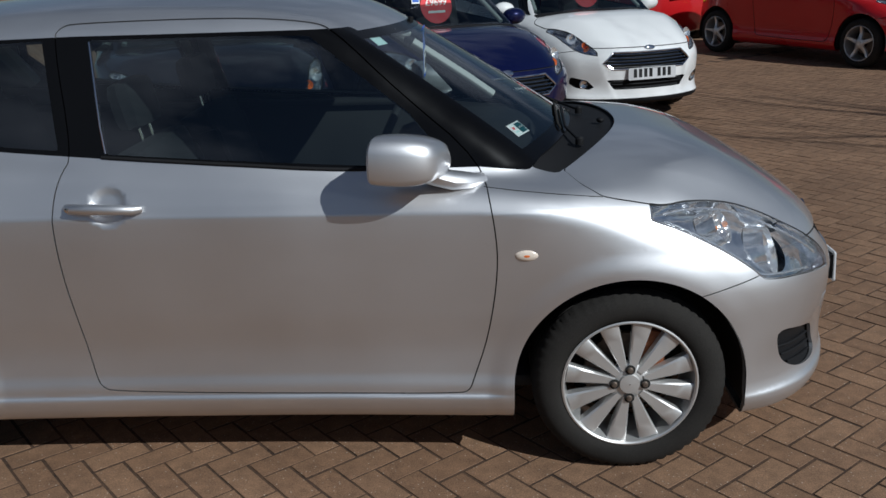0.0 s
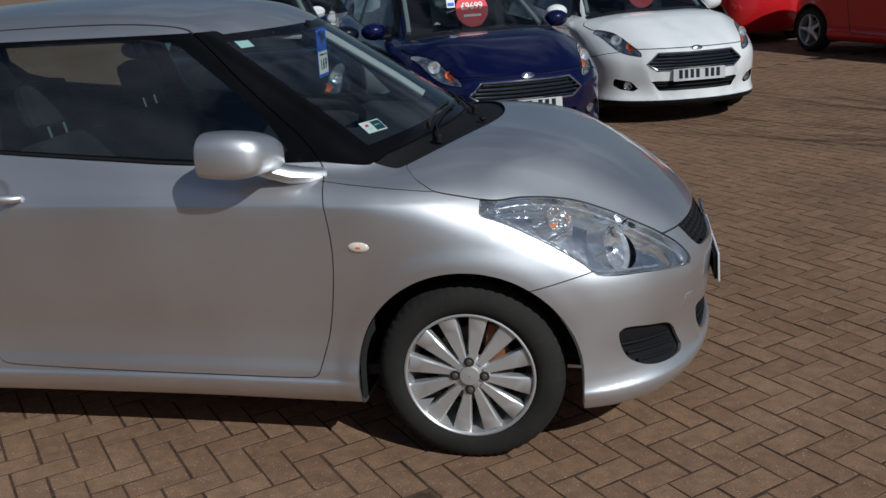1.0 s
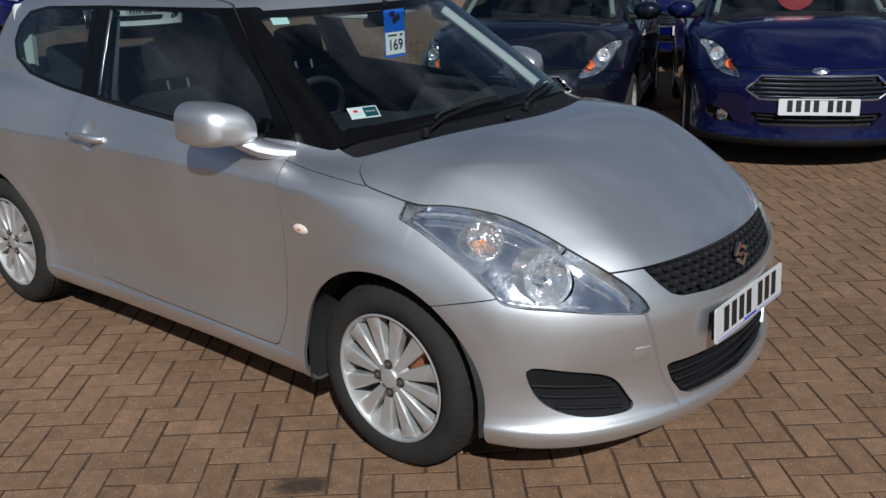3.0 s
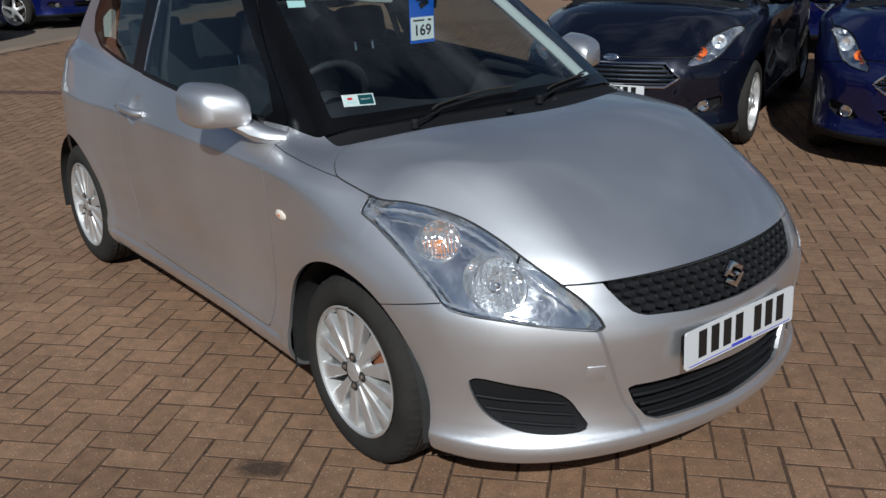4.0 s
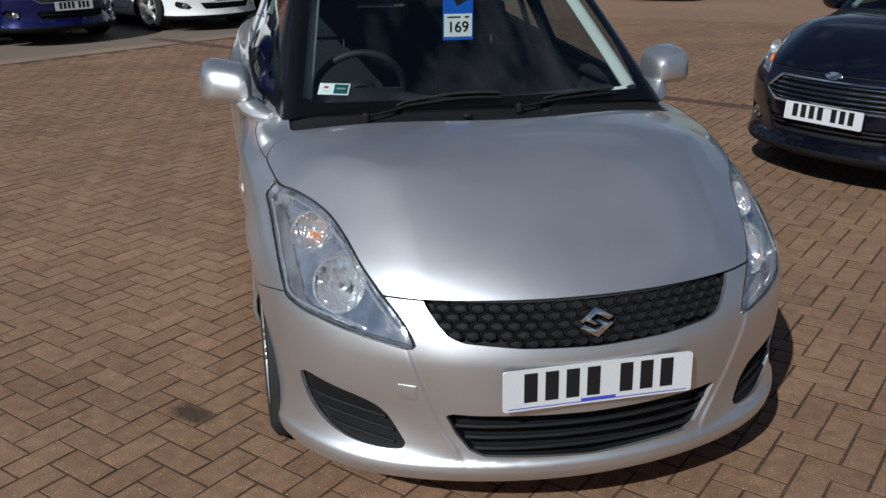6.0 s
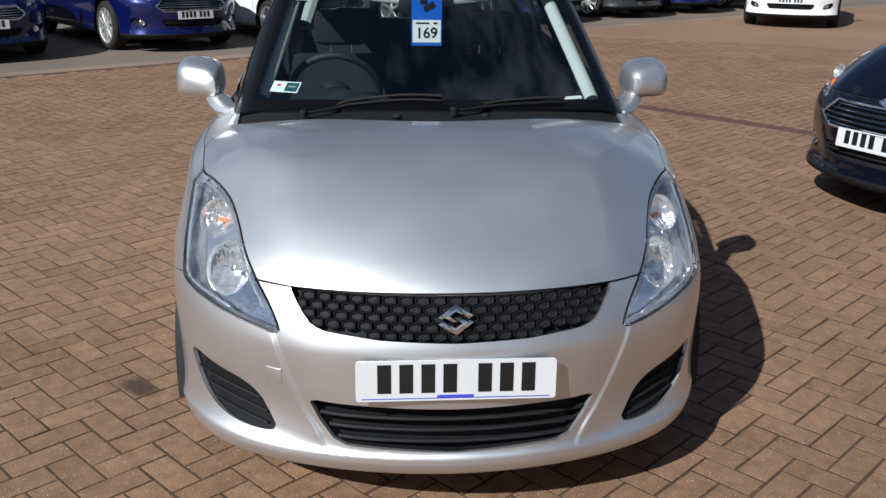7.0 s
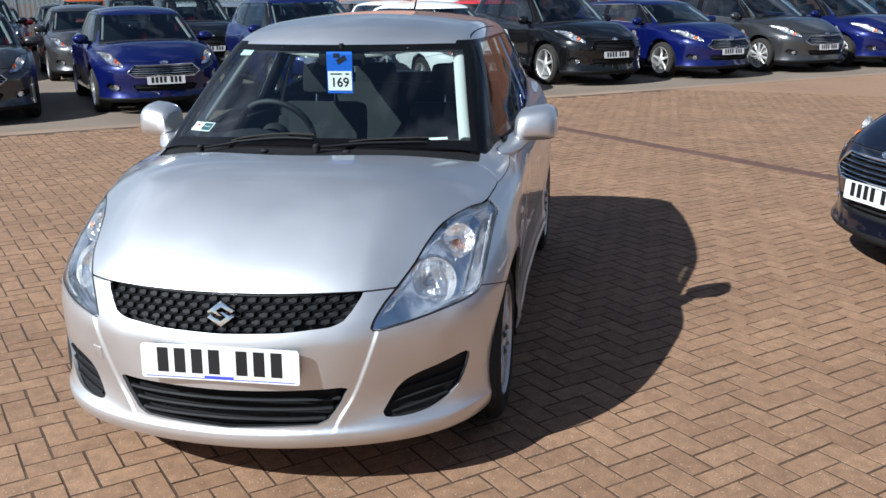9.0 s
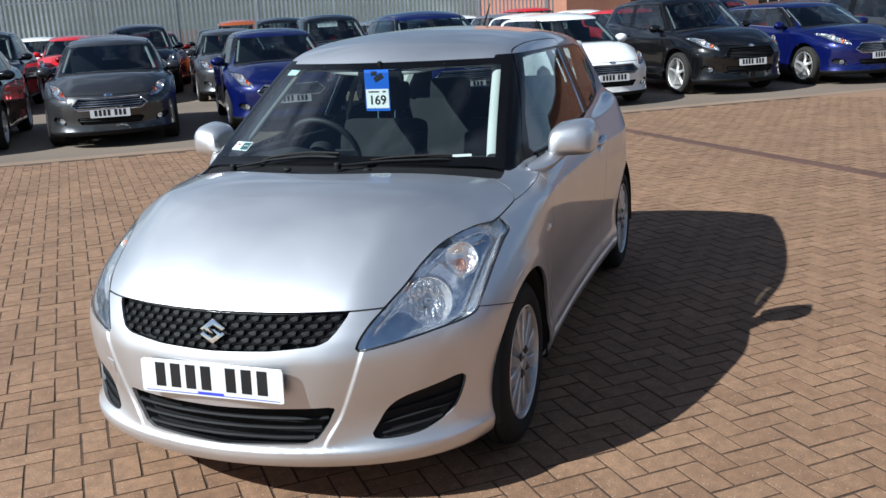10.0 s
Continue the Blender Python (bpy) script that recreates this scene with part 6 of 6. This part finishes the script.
# three small hatchbacks in the row beside the silver car
supermini = make_parked_car("hatchback", "deep blue hatchback with a red price card, parked on brick paving", near_shell, SUPERMINI_SIZE, DEEP, HATCH_GRILLE, 5, at_plate(-0.20, 3.70, -62, 0.83), 5)
white_mini = recolour(copy_thing(supermini, at_plate(1.20, 5.42, -67, 0.83)), WHITE, "white hatchback with a red sold card, parked on brick paving")
navy_mini = recolour(copy_thing(supermini, at_plate(-2.08, 2.68, -67, 0.83)), NAVY, "blue-black hatchback parked on brick paving beside the silver one")


def price_card(car, text, size):
    """A round red card behind the windscreen, with a white line of bars under its price."""
    m = pose(-0.42, -0.02, 1.16, 90, 0, 90) @ Matrix.Rotation(radians(-12), 4, "X")
    bm = bmesh.new()
    lathe(bm, [(0.001, 0.0), (0.15, 0.0), (0.15, 0.002), (0.001, 0.002)], 40)
    c = part("price_card", bm, RED_CARD, car, "round red card reading " + text, m, smooth=False)
    lettering(text, size, WHITE_CARD, c, Matrix.Translation((0, 0.03, 0.0026)))
    bm = bmesh.new()
    box(bm, 0.16, 0.020, 0.0008, Matrix.Translation((0, -0.05, 0.0026)))
    part("print", bm, WHITE_CARD, c, smooth=False)
    bm = bmesh.new()
    box(bm, 0.075, 0.085, 0.0016, Matrix.Translation((-0.19, 0.07, 0.0)))
    t = part("stock_label", bm, WHITE_CARD, c, smooth=False)
    bm = bmesh.new()
    box(bm, 0.06, 0.03, 0.0008, Matrix.Translation((-0.19, 0.055, 0.0012)))
    part("print", bm, BLUE_CARD, t, smooth=False)


# more cars beyond them
more = copy_thing
recolour(more(supermini, pose(-3.1, 9.9, 0, 0, 0, 118)), WHITE, "white hatchback seen from its tail")
recolour(more(supermini, at_plate(-6.4, 16.0, -60, 0.83)), WHITE, "white hatchback in a far row")
recolour(more(supermini, pose(3.55, 16.3, 0, 0, 0, 112)), WHITE, "white hatchback with its tail to the lane")
recolour(more(supermini, pose(1.75, 15.6, 0, 0, 0, 115)), RED, "red hatchback with its tail to the lane")
hatch = make_parked_car("family_hatchback", "red family hatchback seen from its side", far_shell, FAMILY_SIZE, RED, HATCH_GRILLE, 5, pose(5.32, 9.42, 0, 0, 0, -61), 5)
recolour(more(hatch, at_plate(-3.2, 8.2, -60, 0.90)), BLUE, "blue family hatchback behind the blue-black one")
recolour(more(hatch, at_plate(-5.5, 19.5, -60, 0.90)), DEEP, "dark blue family hatchback in a far row")
recolour(more(hatch, at_plate(-1.0, 19.0, -60, 0.90)), GREY, "grey family hatchback in a far row")
recolour(more(hatch, at_plate(7.5, 17.0, -60, 0.90)), WHITE, "white family hatchback in a far row")

# the row that faces the paving from the asphalt
hatch_grey = recolour(more(hatch, row_pose(1.27, 0.65, 0.90)), GREY, "dark grey family hatchback facing the paving")
recolour(more(hatch, row_pose(3.8, 0.8, 0.90)), BLUE, "bright blue family hatchback facing the paving")
people = make_parked_car("people_carrier", "bright blue people carrier facing the paving", far_shell, MPV, BLUE, HATCH_GRILLE, 10, row_pose(6.45, 0.6, 0.95), 5, window_line=True)
recolour(more(supermini, row_pose(8.8, 0.45, 0.83)), WHITE, "white hatchback facing the paving from the asphalt")
offroad = make_parked_car("sport_utility", "black sport utility car facing the paving", suv_shell, SUV, BLACK, SUV_GRILLE, 5, row_pose(11.5, 0.7, 0.93), 4, chrome=False)
saloon = make_parked_car("saloon_car", "bright blue saloon facing the paving", far_shell, SALOON, BLUE, HATCH_GRILLE, 5, row_pose(14.1, 0.6, 0.99), 6, window_line=True)
recolour(more(people, row_pose(16.6, 0.6, 0.95)), GREY, "dark grey people carrier facing the paving")
recolour(more(people, row_pose(18.9, 0.6, 0.95)), BLUE, "bright blue people carrier facing the paving")
recolour(more(hatch, row_pose(21.3, 0.6, 0.90)), NAVY, "blue-black family hatchback facing the paving")
recolour(more(hatch, row_pose(-1.1, 0.7, 0.90)), BLACK, "black family hatchback at the end of the row")
small_suv = make_parked_car("small_utility", "white small utility car on the paving before the row", suv_shell, SMALL_SUV, WHITE, SUV_GRILLE, 5, at_plate(-14.2, 7.55, -27, 0.86), 3, chrome=False)
# second and third rows behind
REST = ((offroad, -1.6, 7.2, BLACK, "black"), (hatch, 0.9, 7.4, MAROON, "maroon"), (hatch, 3.6, 6.9, GREY, "dark grey"), (offroad, 6.0, 7.5, BLACK, "black"), (saloon, 8.6, 7.1, NAVY, "blue-black"), (hatch, 11.2, 7.3, WHITE, "white"), (hatch, 13.8, 7.0, RED, "red"), (people, 16.5, 7.2, NAVY, "blue-black"), (saloon, 19.2, 7.0, GREY, "dark grey"), (hatch, 22.0, 7.0, DEEP, "dark blue"),
        (hatch, -4.2, 7.0, SILVERY, "silver"), (offroad, -3.0, 13.6, GREY, "dark grey"), (hatch, -0.3, 13.8, RED, "red"), (offroad, 4.4, 13.2, ORANGE, "orange"), (hatch, 7.2, 13.6, WHITE, "white"), (people, 10.0, 13.5, BLACK, "black"), (hatch, 12.8, 13.5, SILVERY, "silver"), (hatch, 15.6, 13.6, WHITE, "white"), (saloon, 18.4, 13.4, NAVY, "blue-black"), (hatch, 21.2, 13.6, RED, "red"), (hatch, 24.4, 13.4, (0.6, 0.42, 0.01, 0.1), "yellow"),
        (hatch, -6.6, 7.2, SILVERY, "silver"), (hatch, -2.0, 10.2, RED, "red"), (offroad, 1.6, 10.4, NAVY, "blue-black"), (offroad, 5.2, 10.2, BLACK, "black"), (hatch, 8.0, 10.3, SILVERY, "silver"), (saloon, -6.0, 13.4, BLACK, "black"), (hatch, 1.9, 13.5, MAROON, "maroon"), (offroad, -4.6, 17.2, NAVY, "blue-black"), (hatch, -1.6, 17.0, WHITE, "white"), (people, 1.2, 17.2, GREY, "dark grey"), (hatch, 4.0, 17.1, BLACK, "black"), (offroad, 6.8, 17.0, SILVERY, "silver"), (hatch, 9.6, 17.3, NAVY, "blue-black"), (hatch, 12.4, 17.0, WHITE, "white"), (people, 15.2, 17.0, RED, "red"))
for src, s, back, col, word in REST:
    recolour(more(src, row_pose(s, back, 0.9)), col, word + " car in the rows behind on the asphalt")

price_card(supermini, "£9699", 0.082)
price_card(white_mini, "£ SOLD", 0.070)



# ---------- fence and buildings behind ----------
def palisade(a, b, height, name, label):
    """Galvanised palisade fence from a to b: rails, posts and pointed pales."""
    f = thing(name, label, "fence")
    a, b = Vector(a), Vector(b)
    d = (b - a).normalized()
    n = int((b - a).length / 2.75)
    for k in range(n + 1):
        p = a + d * 2.75 * k
        bm = bmesh.new()
        box(bm, 0.055, 0.10, height - 0.1, Matrix.Translation((p.x, p.y, (height - 0.1) / 2)) @ Matrix.Rotation(math.atan2(d.y, d.x), 4, "Z"))
        part("post", bm, GALV, f, smooth=False)
    for z in (0.35, height - 0.45):
        bm = bmesh.new()
        c = (a + b) / 2
        box(bm, (b - a).length, 0.045, 0.045, Matrix.Translation((c.x, c.y, z)) @ Matrix.Rotation(math.atan2(d.y, d.x), 4, "Z"))
        part("rail", bm, GALV, f, smooth=False)
    nrm = Vector((-d.y, d.x, 0)) * -0.04
    m = int((b - a).length / 0.155)
    prof = [(-0.033, 0), (-0.033, height - 0.09), (0.0, height), (0.033, height - 0.09), (0.033, 0)]
    pts = []
    for off in (0.0, 0.012):
        for u, z in prof:
            pts.append((u, off + 0.18 * abs(u), z))
    faces = [(0, 1, 4), (1, 3, 4), (1, 2, 3), (5, 9, 6), (6, 9, 8), (6, 8, 7), (0, 5, 6), (0, 6, 1), (1, 6, 7), (1, 7, 2), (2, 7, 8), (2, 8, 3), (3, 8, 9), (3, 9, 4)]
    me = mesh_from("pale", pts, faces, GALV, smooth=False)
    for k in range(m):
        p = a + d * (0.155 * k) + Vector((nrm.x, nrm.y, 0))
        child("pale", me, f, m=Matrix.Translation((p.x, p.y, 0)) @ Matrix.Rotation(math.atan2(d.y, d.x), 4, "Z"))
    return f


def v3(v, z=0.0):
    return (v.x, v.y, z)


palisade(v3(P - D * 22 - N * 21), v3(P + D * 17 - N * 21), 3.0, "palisade_fence", "grey galvanised palisade fence behind the parked cars")

RED_BRICK = material("red_brickwork", (0.31, 0.14, 0.088), 0.85, grain=14, patch=0.8, vary=0.25, bump=0.3)
CLADDING = material("pale_wall_cladding", (0.62, 0.64, 0.66), 0.5, grain=20, patch=0.5, vary=0.08)
FRAME_GREY = material("grey_window_frame", (0.30, 0.32, 0.34), 0.5, vary=0.1)
BLUE_DOOR = material("blue_steel_door", (0.10, 0.28, 0.45), 0.5, vary=0.12)
SLATE = material("grey_roof_sheet", (0.16, 0.165, 0.17), 0.7, grain=10, vary=0.2)
HILL = material("distant_hill_scrub", (0.06, 0.07, 0.06), 0.95, grain=0.6, patch=0.05, vary=0.4)


def works_building(name, label, s0, s1, back, height, mat, holes, depth=14.0):
    """A long works building along the rows: wall, roof, windows with frames, doors."""
    b = thing(name, label, "building")
    rot = Matrix.Rotation(math.atan2(D.y, D.x), 4, "Z")
    o = P + D * s0 - N * back
    m = Matrix.Translation((o.x, o.y, 0)) @ rot
    L = s1 - s0
    cuts = sorted(holes)
    x = 0.0
    bm = bmesh.new()
    for hx, hw_, z0, z1, kind in cuts:
        box(bm, hx - x, 0.3, height, m @ Matrix.Translation(((x + hx) / 2, 0.15, height / 2)))
        if z0 > 0:
            box(bm, hw_, 0.3, z0, m @ Matrix.Translation((hx + hw_ / 2, 0.15, z0 / 2)))
        box(bm, hw_, 0.3, height - z1, m @ Matrix.Translation((hx + hw_ / 2, 0.15, (height + z1) / 2)))
        x = hx + hw_
    box(bm, L - x, 0.3, height, m @ Matrix.Translation(((x + L) / 2, 0.15, height / 2)))
    box(bm, 0.3, depth, height, m @ Matrix.Translation((0.15, 0.3 + depth / 2, height / 2)))
    box(bm, 0.3, depth, height, m @ Matrix.Translation((L - 0.15, 0.3 + depth / 2, height / 2)))
    box(bm, L, 0.3, height, m @ Matrix.Translation((L / 2, 0.45 + depth, height / 2)))
    part("wall", bm, mat, b, smooth=False)
    bm = bmesh.new()
    box(bm, L + 0.5, depth + 1.0, 0.25, m @ Matrix.Translation((L / 2, depth / 2 + 0.2, height + 0.12)))
    part("roof", bm, SLATE, b, smooth=False)
    for hx, hw_, z0, z1, kind in cuts:
        if kind == "window":
            w = new("window")
            w.parent = b
            bm = bmesh.new()
            n = max(2, int(hw_ / 0.7))
            for k in range(n + 1):
                box(bm, 0.06, 0.08, z1 - z0, m @ Matrix.Translation((hx + hw_ * k / n, 0.12, (z0 + z1) / 2)))
            for z in (z0, (z0 + z1) / 2, z1):
                box(bm, hw_, 0.08, 0.06, m @ Matrix.Translation((hx + hw_ / 2, 0.12, z)))
            part("frame", bm, FRAME_GREY, w, smooth=False)
            bm = bmesh.new()
            box(bm, hw_, 0.01, z1 - z0, m @ Matrix.Translation((hx + hw_ / 2, 0.14, (z0 + z1) / 2)))
            part("pane", bm, DARK_GLASS, w, smooth=False)
        else:
            bm = bmesh.new()
            box(bm, hw_, 0.06, z1 - z0, m @ Matrix.Translation((hx + hw_ / 2, 0.16, (z0 + z1) / 2)))
            leaf = part("door", bm, BLUE_DOOR if kind == "blue" else CLADDING, b, smooth=False)
            for k in range(1, 6):
                bm = bmesh.new()
                box(bm, hw_, 0.02, 0.04, m @ Matrix.Translation((hx + hw_ / 2, 0.12, z0 + (z1 - z0) * k / 6)))
                part("slat", bm, BLUE_DOOR if kind == "blue" else CLADDING, leaf, smooth=False)
    return b


works_building("works_building", "long red brick works building behind the car park", 24.2, 105.0, 36.0, 9.4, RED_BRICK, ((4.0, 3.0, 0.9, 3.6, "window"), (12.5, 3.0, 0.9, 3.6, "window"), (20.9, 3.1, 0.9, 3.8, "window"), (33.8, 4.8, 0.0, 4.4, "blue"), (41.6, 9.0, 0.0, 4.6, "white"), (56.0, 3.2, 0.9, 3.6, "window"), (64.0, 3.2, 0.9, 3.6, "window"), (72.0, 3.2, 0.9, 3.6, "window")))


def hills():
    """A low wooded rise far behind the fence."""
    rows = []
    bm = bmesh.new()
    for k in range(121):
        a = radians(150 + k)
        h = 17 + 6 * noise.noise(Vector((k * 0.08, 0, 0))) + 1.2 * noise.noise(Vector((k * 0.9, 3, 0)))
        rows.append([bm.verts.new((420 * math.cos(a), 420 * math.sin(a), -1)), bm.verts.new((440 * math.cos(a), 440 * math.sin(a), h)), bm.verts.new((520 * math.cos(a), 520 * math.sin(a), h * 0.7))])
    for a, b in zip(rows, rows[1:]):
        for i in range(2):
            bm.faces.new((a[i], b[i], b[i + 1], a[i + 1]))
    tagged(new("backdrop", bm_mesh("backdrop", bm, HILL, True)), "low scrubby hills far behind the fence", "hills", kind="structure")


hills()

BARK = material("grey_bark", (0.10, 0.085, 0.07), 0.9, grain=40, vary=0.3, bump=0.6)


def bare_tree(x, y, height, seed):
    """A leafless tree beside the lane; only the shade of its branches falls on the paving in view."""
    rng = random.Random(seed)
    t = thing("bare_tree", "leafless tree with a grey trunk beside the lane", "tree")
    limbs = []

    def grow(p, d, length, r, level):
        path, rad = [p], [r]
        for k in range(5):
            d = (d + Vector((rng.uniform(-1, 1), rng.uniform(-1, 1), rng.uniform(-0.3, 0.6))) * 0.16).normalized()
            p = p + d * length / 5
            path.append(p)
            rad.append(r * (1 - 0.12 * (k + 1)))
        limbs.append((path, rad, level))
        if level < 4:
            for k in range(3 if level else 6):
                i = rng.randint(2, 5)
                nd = (d + Vector((rng.uniform(-1, 1), rng.uniform(-1, 1), rng.uniform(-0.1, 0.7))) * 0.85).normalized()
                grow(path[i], nd, length * rng.uniform(0.5, 0.75), rad[i] * 0.55, level + 1)

    grow(Vector((x, y, -0.05)), Vector((0, 0, 1)), height * 0.42, 0.17, 0)
    for lo, hi, nm in ((0, 0, "trunk"), (1, 1, "limb"), (2, 9, "twigs")):
        chosen = [q for q in limbs if lo <= q[2] <= hi]
        if nm == "twigs":
            bm = bmesh.new()
            for path, rad, _ in chosen:
                sweep(bm, path, rad, 5)
            tagged(part(nm, bm, BARK, t), kind="stuff")
        else:
            for path, rad, _ in chosen:
                bm = bmesh.new()
                sweep(bm, path, rad, 10)
                part(nm, bm, BARK, t)


bare_tree(9.6, 1.4, 11.0, 4)
bare_tree(13.0, -1.6, 12.0, 9)
bare_tree(10.4, -1.2, 11.5, 23)
bare_tree(12.2, 0.6, 11.0, 31)
